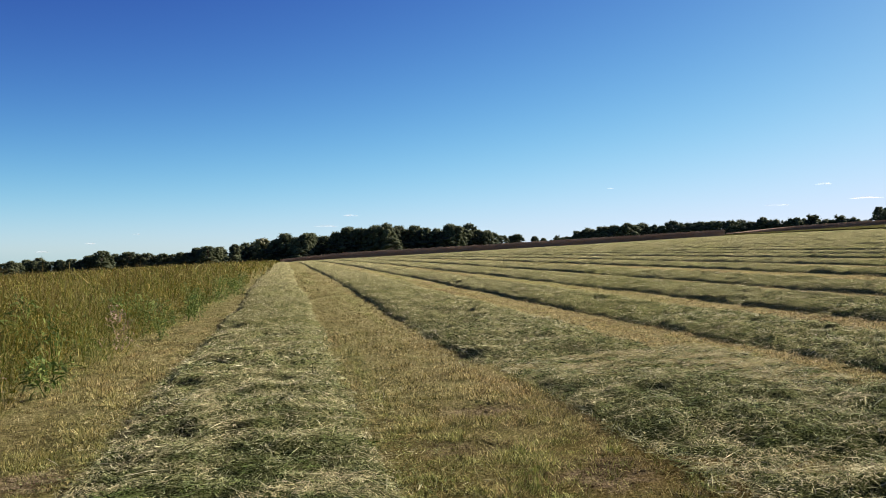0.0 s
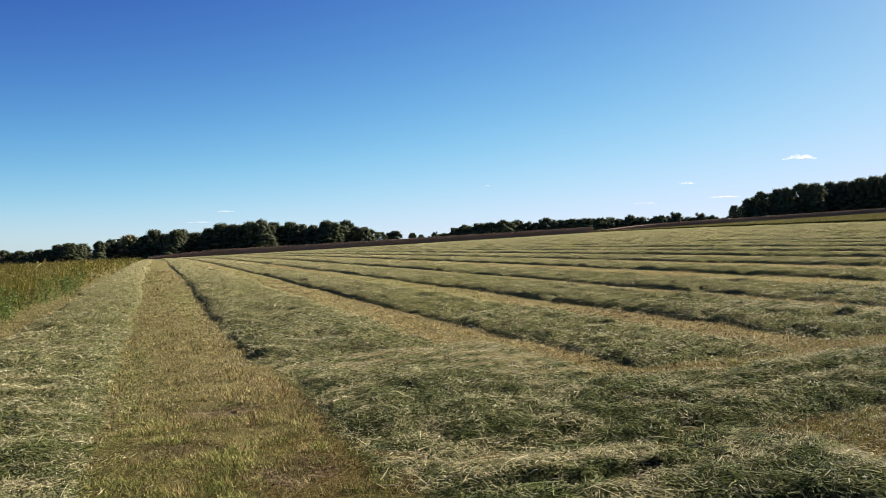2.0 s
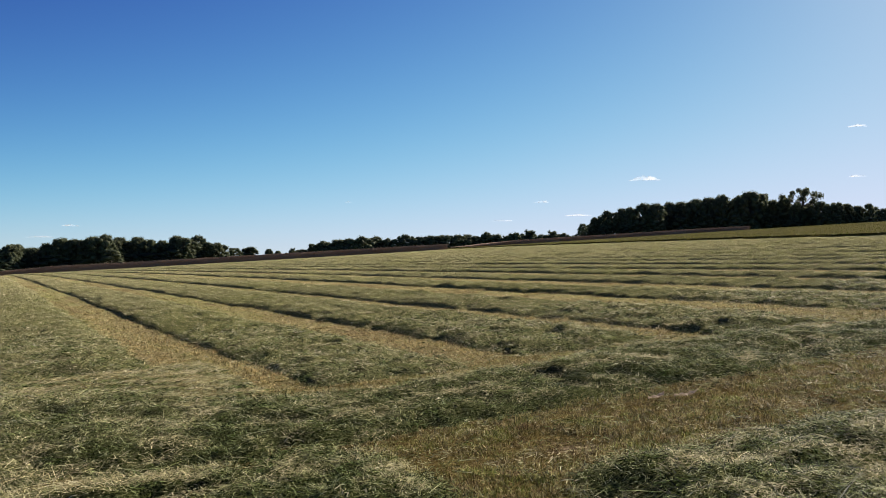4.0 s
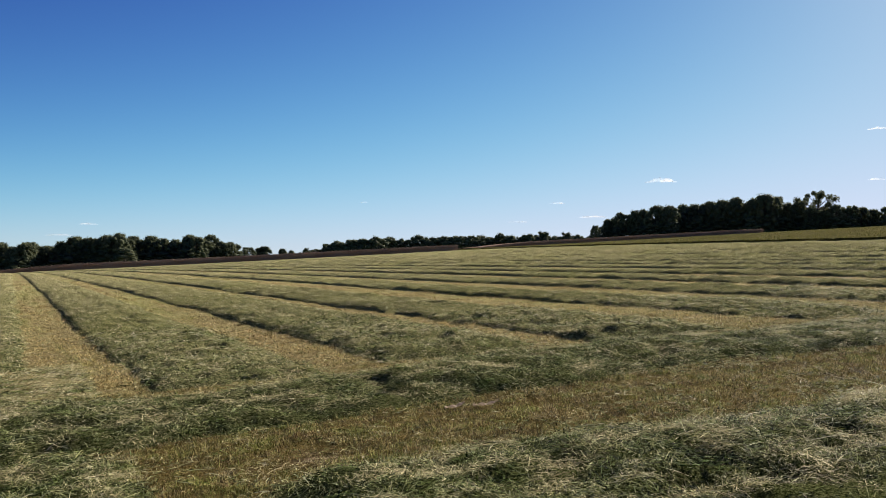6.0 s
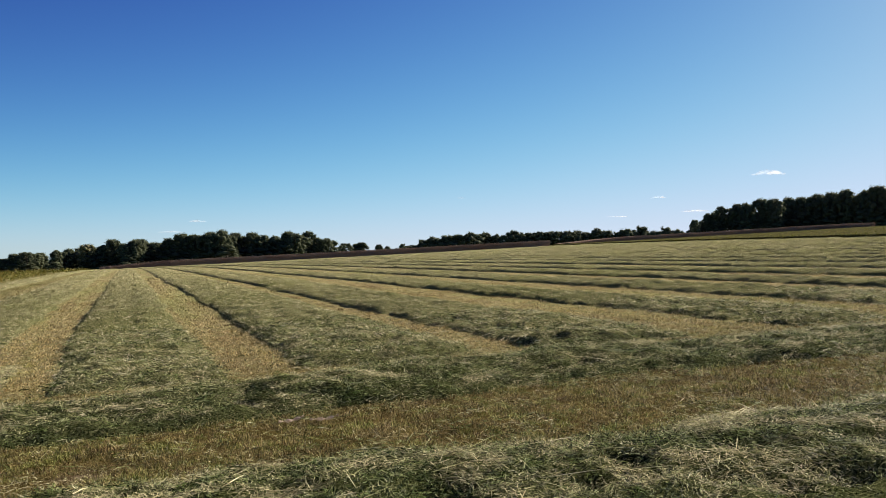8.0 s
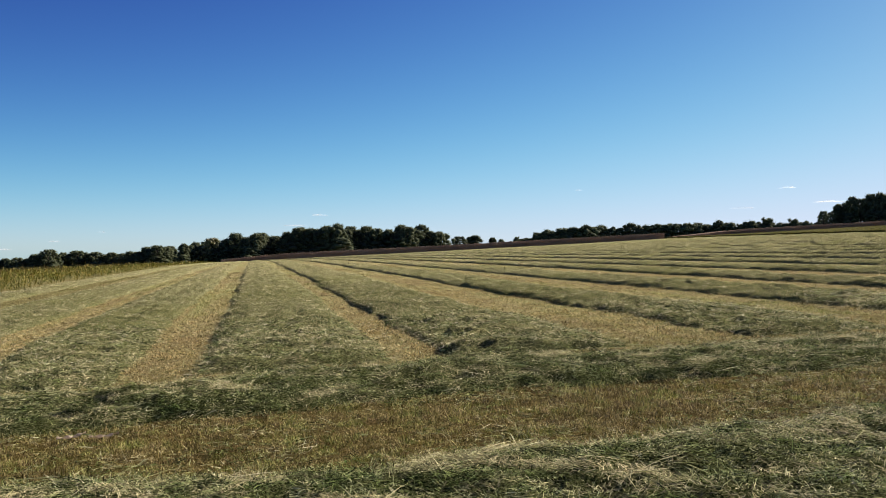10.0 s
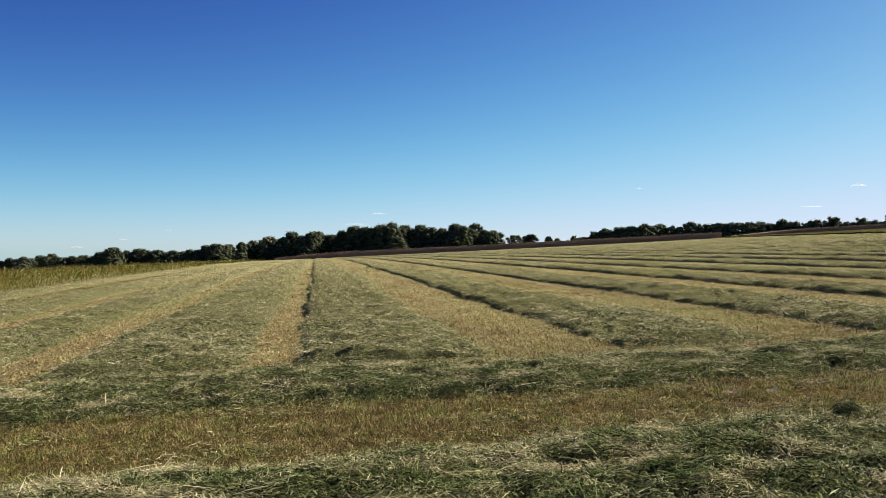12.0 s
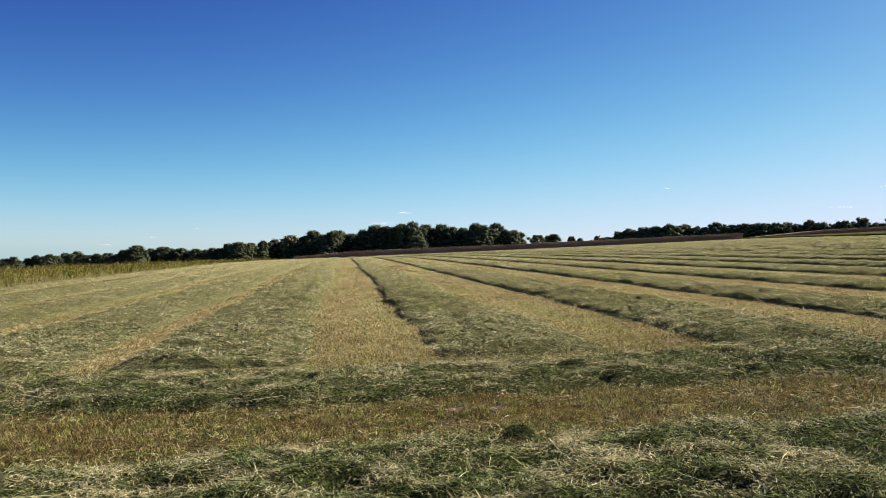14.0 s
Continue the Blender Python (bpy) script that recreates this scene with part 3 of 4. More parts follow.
def build_litter():
    """Pale dry leaves and split stalks dropped on the headland."""
    for x, y, turn, length in ((8.06, 4.42, 12, 0.11), (8.32, 4.33, -8, 0.12), (15.72, 3.92, 10, 0.09), (18.9, 7.15, -20, 0.10), (16.05, 3.86, 30, 0.06)):
        u, v = np.meshgrid(np.linspace(-1, 1, 15), np.linspace(-1, 1, 7), indexing="ij")
        wide = 0.020 * (1 - u * u) ** 0.6 + 0.002
        z = 0.012 * v * v + 0.020 * u * u * (u > 0) + 0.007 * np.sin(u * 9 + v * 2 + x)
        me = grid_mesh("dry_leaf", u * length, v * wide + 0.012 * np.sin(u * 2.2 + y), z, HUSK)
        ob = new("dry_leaf", me)
        low = float(lie(x, y)) + (0.045 if y < 6 else 0.08)
        ob.matrix_world = pose(x, y, low, 10, -4, turn)
        tagged(ob, "pale curled dry leaf lying on the cut grass", "dry leaf", "dry leaves on the field")


# ---- stubble ----
def build_stubble():
    """Short stems and regrowth in tufts, thinning out with distance, and straw lying between them."""
    rng = np.random.default_rng(7)
    sets, lo = [], 0.0
    for hi, rho, width, tall in ((4.4, 400, 0.010, 0.034), (7.5, 13000, 0.0066, 0.036), (10.5, 8000, 0.0080, 0.036), (16, 3000, 0.0100, 0.036), (30, 620, 0.017, 0.032), (60, 95, 0.036, 0.036)):
        x0, x1 = max(-4.5, -hi), min(66.0, 15 + hi)
        y0, y1 = -6.0 if lo == 0 else 0.5, hi
        each = 12
        count = int((x1 - x0) * (y1 - y0) * rho / each)
        x, y = rng.uniform(x0, x1, count), rng.uniform(y0, y1, count)
        d = from_camera_line(x, y)
        near = (d >= lo) & (d < hi) & (x > crop_edge(y) - 0.3)
        lo = hi
        x, y = x[near], y[near]
        count = len(x)
        keep = ~under_hay(x, y)
        keep &= 0.8 * soft_noise(x, y, 0.42, 41, 3) + 1.0 * soft_noise(x, y, 0.11, 42, 2) + rng.uniform(-0.2, 0.2, count) > -0.42 + 0.16 * np.clip(3.4 - x, 0, 1)     # thin spots, more of them by the uncut grass
        for bx, by, br in BARE:
            keep &= (np.hypot(x - bx, y - by) > br * (0.8 + 0.9 * soft_noise(x, y, 0.22, 47, 2))) | (rng.uniform(0, 1, count) < 0.22)
        x, y = x[keep], y[keep]
        tuft = np.repeat((1 + (0.75 + 0.9 * np.clip(3.4 - x, 0, 1)) * np.clip(soft_noise(x, y, 0.33, 43, 2), -0.4, 1)) * rng.uniform(0.55, 1.45, len(x)), each)
        size = 0.016 + 0.0020 * hi
        x, y = np.repeat(x, each), np.repeat(y, each)
        m = len(x)
        ox, oy = rng.normal(0, size, m), rng.normal(0, size, m)
        x, y = x + ox, y + oy
        sets.append((np.stack([x, y, lie(x, y) + rut(x, y) - 0.005], -1), np.arctan2(oy, ox) + rng.normal(0, 0.9, m), np.clip(rng.normal(0.50, 0.40, m), 0.0, 1.5), tall * tuft * rng.uniform(0.5, 1.5, m),
                     width * rng.uniform(0.6, 1.4, m)))
    count = 190000
    x, y = rng.uniform(-4, 32, count), 1.5 + 20 * rng.uniform(0, 1, count) ** 1.6
    keep = (x > crop_edge(y)) & ~under_hay(x, y) & (from_camera_line(x, y) > 4.4) & (soft_noise(x, y, 0.6, 49, 3) + rng.uniform(-0.5, 0.5, count) > -0.05)
    x, y = x[keep], y[keep]
    m = len(x)
    d = from_camera_line(x, y)
    sets.append((np.stack([x, y, lie(x, y) + rut(x, y) + rng.uniform(0.015, 0.05, m)], -1), rng.uniform(0, 6.28, m), rng.normal(0.05, 0.2, m), rng.uniform(0.04, 0.13, m),
                 0.0008 * d.clip(6, 20) * rng.uniform(0.7, 1.3, m)))
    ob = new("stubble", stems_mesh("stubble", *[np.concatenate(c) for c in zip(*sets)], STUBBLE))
    tagged(ob, "short dry tan and green mown stubble stems", "stubble", kind="stuff")


def build_clods():
    """Crumbs of dry earth in the bare spots."""
    rng = np.random.default_rng(23)
    for bx, by, br in BARE:
        bm = bmesh.new()
        for _ in range(110):
            a, r = rng.uniform(0, 6.28), br * 0.9 * math.sqrt(rng.uniform(0, 1))
            x, y = bx + 1.3 * r * math.cos(a), by + r * math.sin(a)
            size = 0.005 + 0.013 * rng.uniform(0, 1) ** 2
            z = float(lie(np.array([x]), np.array([y]))[0] + rut(np.array([x]), np.array([y]))[0])
            lump = bmesh.ops.create_icosphere(bm, subdivisions=1, radius=size)["verts"]
            for v in lump:
                v.co = v.co * float(rng.uniform(0.7, 1.25))
                v.co = Vector((v.co.x * 1.3 + x, v.co.y + y, v.co.z * 0.6 + z))
        data = bpy.data.meshes.new("soil_clods")
        bm.to_mesh(data)
        bm.free()
        data.materials.append(SOIL)
        tagged(new("soil_clods", data), "crumbly brown earth clods on bare soil between stubble", "soil clods", "bare spots", "stuff")


def build_scattered_hay():
    """Loose wisps that the rake left on the headland strip, thick in some places."""
    rng = np.random.default_rng(19)
    count = 90000
    x, y = rng.uniform(2.4, 28, count), rng.uniform(2.4, 8.2, count)
    turn = 30000      # more where the mower turned, between the swath and the end of a row
    x, y = np.concatenate([x, rng.uniform(2.6, 5.4, turn)]), np.concatenate([y, rng.uniform(7.2, 10.5, turn)])
    heavy = np.where(np.arange(count + turn) >= count, 1.25, 0.0)
    count += turn
    keep = ~under_hay(x, y) & (heavy + soft_noise(x, y, 0.55, 81, 3) + 0.6 * soft_noise(x * 0.5, y, 0.2, 82, 2) + rng.uniform(-0.3, 0.3, count) > 0.10 + 0.25 * np.clip(y - 5, 0, 2))
    x, y = x[keep], y[keep]
    m = len(x)
    lay = 3.0 * soft_noise(x, y, 0.6, 83, 2) + rng.normal(0, 0.8, m)
    base = np.stack([x, y, lie(x, y) + rut(x, y) + rng.uniform(0.015, 0.05, m)], -1)
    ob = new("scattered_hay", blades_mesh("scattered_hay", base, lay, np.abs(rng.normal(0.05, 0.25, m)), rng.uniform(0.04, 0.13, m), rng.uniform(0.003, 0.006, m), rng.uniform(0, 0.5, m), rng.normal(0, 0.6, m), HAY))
    tagged(ob, "thin wisps of cut hay strewn over the stubble strip", "loose hay", kind="stuff")


# ---- tall uncut grass ----
def crop_edge(y):
    return np.interp(y, [0, 10, 19, 37, 60, 281], [-3.1, -2.8, -2.4, -1.7, -1.2, -0.9])


def build_tall_grass():
    """Grass gone to seed: stems, arching leaves and branched seed heads, taller and shorter in patches."""
    rng = np.random.default_rng(11)
    sets, heads = [], []
    for d0, d1, rho, width, leaves, sprays in ((0, 20, 62, 0.0085, 6, 6), (20, 45, 20, 0.0150, 5, 4), (45, 100, 3.2, 0.048, 3, 3), (100, 285, 0.5, 0.15, 3, 1)):
        x0 = -max(14, d1 * 0.75)
        count = int((-x0) * (d1 - d0) * rho)
        x, y = rng.uniform(x0, -0.5, count), rng.uniform(max(d0, 2.5), d1, count)
        edge = crop_edge(y) + 0.35 * soft_noise(x * 0, y, 1.4, 51, 3)
        keep = (x < edge) & (x > -y * 0.40 - 4)
        keep &= soft_noise(x, y, 0.8, 57, 3) + rng.uniform(-0.5, 0.5, count) > -0.45
        x, y, edge = x[keep], y[keep], edge[keep]
        m = len(x)
        tall = np.interp(y, [0, 30, 150, 281], [0.96, 0.90, 0.62, 0.5]) * (1 + 0.30 * soft_noise(x, y, 1.9, 53, 3) + 0.26 * soft_noise(x, y, 0.55, 55, 2)) * rng.uniform(0.68, 1.18, m)
        tall *= np.clip(0.50 + (edge - x) * 0.6, 0.42, 1)
        foot = np.stack([x, y, lie(x, y) - 0.01], -1)
        lean = 1.2 * soft_noise(x, y, 1.2, 58, 2) + rng.normal(0.25, 0.6, m)
        tip = np.abs(rng.normal(0.12, 0.14, m)) + np.clip(0.35 - (edge - x), 0, 0.35)
        one = np.ones(m)
        sets.append((foot, lean, 1.5 - tip, tall * 1.05, one * width * 0.55, rng.uniform(0, 0.10, m), rng.normal(0, 0.7, m)))
        crown = foot + np.stack([np.cos(lean) * np.sin(tip) * tall, np.sin(lean) * np.sin(tip) * tall, tall * np.cos(tip) * 0.86], -1)
        seeded = rng.uniform(0, 1, m) < 0.55 + 0.5 * soft_noise(x, y, 1.5, 59, 2)
        for k in range(sprays):      # the side branches of the seed head
            h = crown[seeded] + np.array([0, 0, 1.0]) * (tall[seeded] * 0.05 * k)[:, None]
            q = len(h)
            heads.append((h, rng.uniform(0, 6.28, q), rng.uniform(0.9, 1.45, q), tall[seeded] * rng.uniform(0.09, 0.19, q), np.full(q, width * 0.8), rng.uniform(0.0, 0.4, q), rng.normal(0, 0.8, q)))
        for k in range(leaves):
            up = rng.uniform(0.02, 0.82, m)
            start = foot + np.stack([np.cos(lean) * np.sin(tip) * tall * up, np.sin(lean) * np.sin(tip) * tall * up, tall * up * np.cos(tip)], -1)
            sets.append((start, rng.uniform(0, 2 * math.pi, m), rng.uniform(0.6, 1.40, m), tall * rng.uniform(0.25, 0.58, m), one * width * rng.uniform(0.5, 1.5, m), rng.uniform(0.05, 0.7, m), rng.normal(0, 0.9, m)))
    ob = new("tall_grass", blades_mesh("tall_grass", *[np.concatenate(c) for c in zip(*sets)], TALL))
    tagged(ob, "dense waist-high yellow-green grass gone to seed", "tall grass", kind="stuff")
    seed = part("seed_heads", blades_mesh("seed_heads", *[np.concatenate(c) for c in zip(*heads)], SEED), ob, "olive brown branched seed heads")
    seed["kind"] = "stuff"


def build_weeds():
    """Broad-leaved weeds at the foot of the tall grass."""
    rng = np.random.default_rng(13)
    for k in range(34):
        y = 6.6 + (k % 22) * 1.35 + rng.uniform(-0.5, 0.5)
        x = float(crop_edge(y)) - (rng.uniform(-0.35, 0.4) if k < 22 else rng.uniform(0.5, 1.7))
        dead = k in (1, 2, 6)
        tall = rng.uniform(0.35, 0.85) if k < 22 else rng.uniform(0.75, 1.05)
        z = float(lie(x, y))
        sets = []
        for _ in range(rng.integers(16, 26)):
            a, h = rng.uniform(0, 6.28), rng.uniform(0.08, 1.0) * tall
            r = rng.uniform(0.02, 0.34) * (1.1 - 0.6 * h / tall)
            m = 8
            base = np.array([[x + r * math.cos(a), y + r * math.sin(a), z + h]]) + rng.normal(0, 0.06, (m, 3))
            base[:, 2] = np.maximum(base[:, 2], z + 0.02)
            sets.append((base, a + rng.normal(0, 0.9, m), rng.uniform(-0.1, 1.2, m), rng.uniform(0.07, 0.19, m), rng.uniform(0.014, 0.032, m), rng.uniform(0.2, 0.9, m), rng.normal(0, 0.5, m)))
        m = 9
        sets.append((np.tile([[x, y, z - 0.01]], (m, 1)), rng.uniform(0, 6.28, m), rng.uniform(1.0, 1.5, m), rng.uniform(0.7, 1.1, m) * tall, np.full(m, 0.012), np.full(m, 0.05), np.zeros(m)))
        ob = new("weed", blades_mesh("weed", *[np.concatenate(c) for c in zip(*sets)], TASSEL if dead else WEED))
        tagged(ob, "dead straw-coloured weed at the tall grass edge" if dead else "bushy bright green leafy weed at the tall grass edge", "weed", "weeds along the grass edge", "stuff")


# ---- corn ----
def corn_block(seed, x0, y0, x1, y1, depth, tall, label):
    """A block of dry corn: stalks with leaves and tassels along its front, a dense body behind."""
    rng = np.random.default_rng(seed)
    run = math.hypot(x1 - x0, y1 - y0)
    along = np.array([(x1 - x0) / run, (y1 - y0) / run])
    back = np.array([-along[1], along[0]])
    ob = new("corn_field")
    ob.location = (x0, y0, float(lie(x0, y0)))
    s, d = np.meshgrid(np.linspace(0, run, int(run / 2.0)), np.concatenate([[0.5], np.linspace(0.75, depth, 8)]), indexing="ij")
    px, py = x0 + along[0] * s + back[0] * d, y0 + along[1] * s + back[1] * d
    thin = np.clip(0.5 + s / 40, 0, 1)
    pz = lie(px, py) + tall * 0.96 * thin + 0.10 * soft_noise(px, py, 2.0, seed)
    pz[:, 0] = lie(px[:, 0], py[:, 0])
    body = part("stand", grid_mesh("stand", px - x0, py - y0, pz - ob.location[2], CORN), ob, "dense dry brown corn stand")
    m = int(run * 28)
    s, d = rng.uniform(0, run, m), np.round(rng.uniform(0, 6, m) / 0.76) * 0.76 + rng.normal(0, 0.05, m)
    px, py = x0 + along[0] * s + back[0] * d, y0 + along[1] * s + back[1] * d
    foot = np.stack([px - x0, py - y0, lie(px, py) - ob.location[2] - 0.02], -1)
    h = tall * np.clip(0.5 + s / 40, 0, 1) * rng.uniform(0.93, 1.03, m) * (1 + 0.06 * soft_noise(px, py, 9.0, seed + 2))
    sets = [(foot, rng.uniform(0, 6.28, m), np.full(m, 1.5), h, np.full(m, 0.055), np.zeros(m), rng.normal(0, 0.6, m))]
    for k in range(3):
        start = foot + np.array([0, 0, 1.0]) * (h * (0.2 + 0.27 * k))[:, None]
        sets.append((start, rng.uniform(0, 6.28, m), rng.uniform(0.5, 1.1, m), rng.uniform(0.4, 0.75, m), rng.uniform(0.07, 0.12, m), rng.uniform(0.6, 1.3, m), rng.normal(0, 0.7, m)))
    stalk = part("standing_corn", blades_mesh("standing_corn", *[np.concatenate(c) for c in zip(*sets)], CORN), ob, "ripe brown corn stalks with hanging leaves")
    stalk["kind"] = "stuff"
    m = int(run * 60)
    # half hang on the upper front, their paler colour imitating sunlit leaves
    s, d = rng.uniform(0, run, m), np.where(rng.uniform(0, 1, m) < 0.5, rng.uniform(-0.2, 1.0, m), rng.uniform(0, 1, m) ** 1.5 * depth)
    px, py = x0 + along[0] * s + back[0] * d, y0 + along[1] * s + back[1] * d
    tops = np.stack([px - x0, py - y0, lie(px, py) - ob.location[2] + tall * np.clip(0.5 + s / 40, 0, 1) * rng.uniform(np.where(d < 1.0, 0.5, 0.84), 0.99, m)], -1)
    spray = part("tassels", blades_mesh("tassels", tops, rng.uniform(0, 6.28, m), rng.uniform(0.4, 1.4, m), rng.uniform(0.25, 0.5, m), rng.uniform(0.07, 0.13, m), rng.uniform(0, 0.6, m), rng.normal(0, 0.8, m), TASSEL), ob,
                 "straw-brown dry tassels and top leaves, coloured paler as a sunlit band")
    spray["kind"] = "stuff"
    tagged(ob, label, "corn field")


# ---- standing hay beyond the mown field ----
def build_standing_hay():
    rng = np.random.default_rng(17)
    y = np.concatenate([np.arange(20, 150, 1.0), np.arange(150, 276, 2.5)])
    t = np.concatenate([[0.0, 0.0006], np.linspace(0.003, 1, 40) ** 1.6])
    Y, T = np.meshgrid(y, t, indexing="ij")
    left = field_side(Y) + 0.5 * soft_noise(Y * 0, Y, 4.0, 61, 2)
    X = left + T * (420 - left)
    Z = lie(X, Y) + 0.30 + 0.06 * soft_noise(X, Y, 1.5, 63)
    Z[:, 0] = lie(X[:, 0], Y[:, 0]) - 0.02
    ob = new("standing_hay", grid_mesh("standing_hay", X, Y, Z, SWARD, False))
    m = 24000
    py = rng.uniform(20, 275, m)
    px = field_side(py) + rng.uniform(0, 1, m) ** 2 * 150
    base = np.stack([px, py, lie(px, py) + 0.20], -1)
    tuft = part("seed_grass", blades_mesh("seed_grass", base, rng.uniform(0, 6.28, m), rng.uniform(0.7, 1.4, m), rng.uniform(0.15, 0.4, m), rng.uniform(0.05, 0.14, m), rng.uniform(0, 0.4, m),
                                          rng.normal(0, 0.5, m), STANDING), ob)
    tuft["kind"] = "stuff"
    tagged(ob, "uncut yellow-green hay standing beyond the mown field", "standing hay")


# ---- trees ----
def tube(p0, p1, r0, r1, sides=7):
    """A tapered limb as points and quads."""
    p0, p1 = np.array(p0, float), np.array(p1, float)
    way = (p1 - p0) / np.linalg.norm(p1 - p0)
    a = np.cross(way, [0.31, 0.95, 0.1])
    a /= np.linalg.norm(a)
    b = np.cross(way, a)
    ang = np.linspace(0, 2 * math.pi, sides, endpoint=False)
    ring = np.cos(ang)[:, None] * a + np.sin(ang)[:, None] * b
    verts = np.concatenate([p0 + ring * r0, p1 + ring * r1])
    i = np.arange(sides)
    j = (i + 1) % sides
    return verts, np.stack([i, j, j + sides, i + sides], -1)


def tree_meshes(seed, wide, low, spreading=False, leaves=2100):
    """Trunk and crown of a broadleaf tree 1 m tall, wide m across, its crown down to low m."""
    rng = np.random.default_rng(seed)
    limbs = [tube((0, 0, -0.01), (0.01, 0.0, 0.45), 0.024, 0.016), tube((0.01, 0, 0.45), (0.0, 0.015, 0.86), 0.016, 0.004)]
    lobes = []
    mid = 0.70 if spreading else rng.uniform(0.50, 0.62)     # where the crown is widest
    count = 24 if spreading else (58 if leaves > 1000 else 22)
    tilt = rng.uniform(-0.06, 0.06, 2)
    for k in range(count):
        h = low + (0.97 - low) * ((k + rng.uniform(0, 1)) / count) ** 0.8
        if h > mid:
            reach = wide / 2 * math.sqrt(max(1 - ((h - mid) / (1.0 - mid)) ** 2, 0.0))
        else:
            reach = wide / 2 * (1 - (0.75 if spreading else 0.30) * ((mid - h) / max(mid - low, 0.1)) ** 1.6)
        size = rng.uniform(0.065, 0.125) * (0.75 if spreading else 1.0) * (1.0 if leaves > 1000 else 1.45)
        a = k * 2.4 + rng.uniform(-0.5, 0.5)
        r = max(reach - size * 0.7, 0.0) * math.sqrt(rng.uniform(0.12, 1.1))
        c = np.array([math.cos(a) * r + tilt[0] * h, math.sin(a) * r + tilt[1] * h, min(h, 0.985 - size * 0.8)])
        if k % 2 == 0 or spreading:
            limbs.append(tube((0, 0, max(c[2] - 0.22, 0.12)), c, 0.011, 0.003, 5))
        lobes.append((c, size * rng.uniform(0.85, 1.10), size * rng.uniform(0.85, 1.10)))
    vs, qs, o = [], [], 0
    for v, q in limbs:
        vs.append(v)
        qs.append(q + o)
        o += len(v)
    quads = np.concatenate(qs)
    trunk = mesh_of("trunk", np.concatenate(vs), np.full(len(quads), 4), quads.ravel(), BARK, True)
    per = leaves // len(lobes)
    pts = []
    for c, rx, rz in lobes:
        d = rng.normal(0, 1, (per, 3))
        d[:, 2] = np.where(d[:, 2] < 0, d[:, 2] * 0.6, d[:, 2])
        d /= np.linalg.norm(d, axis=1)[:, None]
        lump = 1 + 0.16 * np.sin(d[:, 0] * 5 + c[0] * 40) * np.sin(d[:, 2] * 5 + c[1] * 30) + 0.10 * np.sin(d[:, 1] * 9 + c[2] * 50)
        pts.append(c + d * (rng.uniform(0.78, 1.03, per) * lump)[:, None] * np.array([rx, rx, rz]))
    pts = np.concatenate(pts)
    pts = pts[pts[:, 2] > 0.015]
    n = len(pts)
    a, b = rng.normal(0, 1, (n, 3)), rng.normal(0, 1, (n, 3))
    a /= np.linalg.norm(a, axis=1)[:, None]
    b -= a * (a * b).sum(1)[:, None]
    b /= np.linalg.norm(b, axis=1)[:, None]
    size = rng.uniform(0.008, 0.018, n)[:, None] * (1.0 if leaves > 1000 else 1.35)
    verts = [np.stack([pts - a * size, pts + b * size * 0.8, pts + a * size, pts - b * size * 0.8], 1).reshape(-1, 3)]
    sizes, corners, o = [np.full(n, 4)], [np.arange(4 * n)], 4 * n
    # dense inner foliage of each limb
    bm = bmesh.new()
    bmesh.ops.create_icosphere(bm, subdivisions=1, radius=1.0)
    ball = np.array([p.co for p in bm.verts])
    tri = np.array([[p.index for p in f.verts] for f in bm.faces])
    bm.free()
    for c, rx, rz in lobes:
        bumps = 1 + rng.uniform(-0.20, 0.12, len(ball))[:, None]
        v = c + ball * bumps * np.array([rx, rx, rz]) * (0.60 if spreading else 0.74)
        v[:, 2] = np.maximum(v[:, 2], 0.0)
        verts.append(v)
        sizes.append(np.full(len(tri), 3))
        corners.append((tri + o).ravel())
        o += len(v)
    return trunk, np.concatenate(verts), np.concatenate(sizes), np.concatenate(corners)


def make_tree(seed, wide, low, leaf, spreading=False, leaves=2900):
    trunk, verts, sizes, corners = tree_meshes(seed, wide, low, spreading, leaves)
    ob = new("tree")
    part("trunk", trunk, ob, "dark bark trunk and limbs")
    part("crown", mesh_of("crown", verts, sizes, corners, leaf), ob)
    return ob


# x, y, height of the trees at the woods' edges
LEFT_WOOD = [(-146, 414, 6.6), (-139, 421, 7.2), (-131, 428, 7.8), (-124, 423, 8.2), (-122, 441, 9.0), (-115, 440, 9.6), (-106, 439, 8.2), (-100, 437, 8.4), (-93, 436, 9.7), (-86, 434, 11.7), (-83, 451, 10.2), (-76, 450, 10.9), (-67, 448, 9.8), (-59, 446, 9.0), (-51, 444, 9.1), (-43, 442, 10.9), (-37, 439, 11.3), (-32, 456, 11.1)]
MID_WOOD = [(-23, 410, 10.7), (-18, 427, 11.6), (-11, 424, 13.4), (-5, 421, 12.1), (0, 419, 15.1), (5, 415, 12.8), (10, 412, 14.1), (13, 429, 15.1), (19, 426, 13.1), (25, 422, 14.6), (31, 419, 16.6), (37, 415, 15.6), (43, 412, 16.5), (49, 408, 17.1), (57, 424, 16.1), (64, 420, 15.8), (69, 416, 14.2), (74, 412, 13.2), (79, 408, 15.0), (82, 404, 13.8), (91, 419, 15.1), (95, 415, 11.6), (100, 411, 10.9)]
LONE = [(153, 592, 11.8), (165, 606, 11.2), (167, 602, 12.1), (179, 595, 9.6), (184, 590, 7.9)]
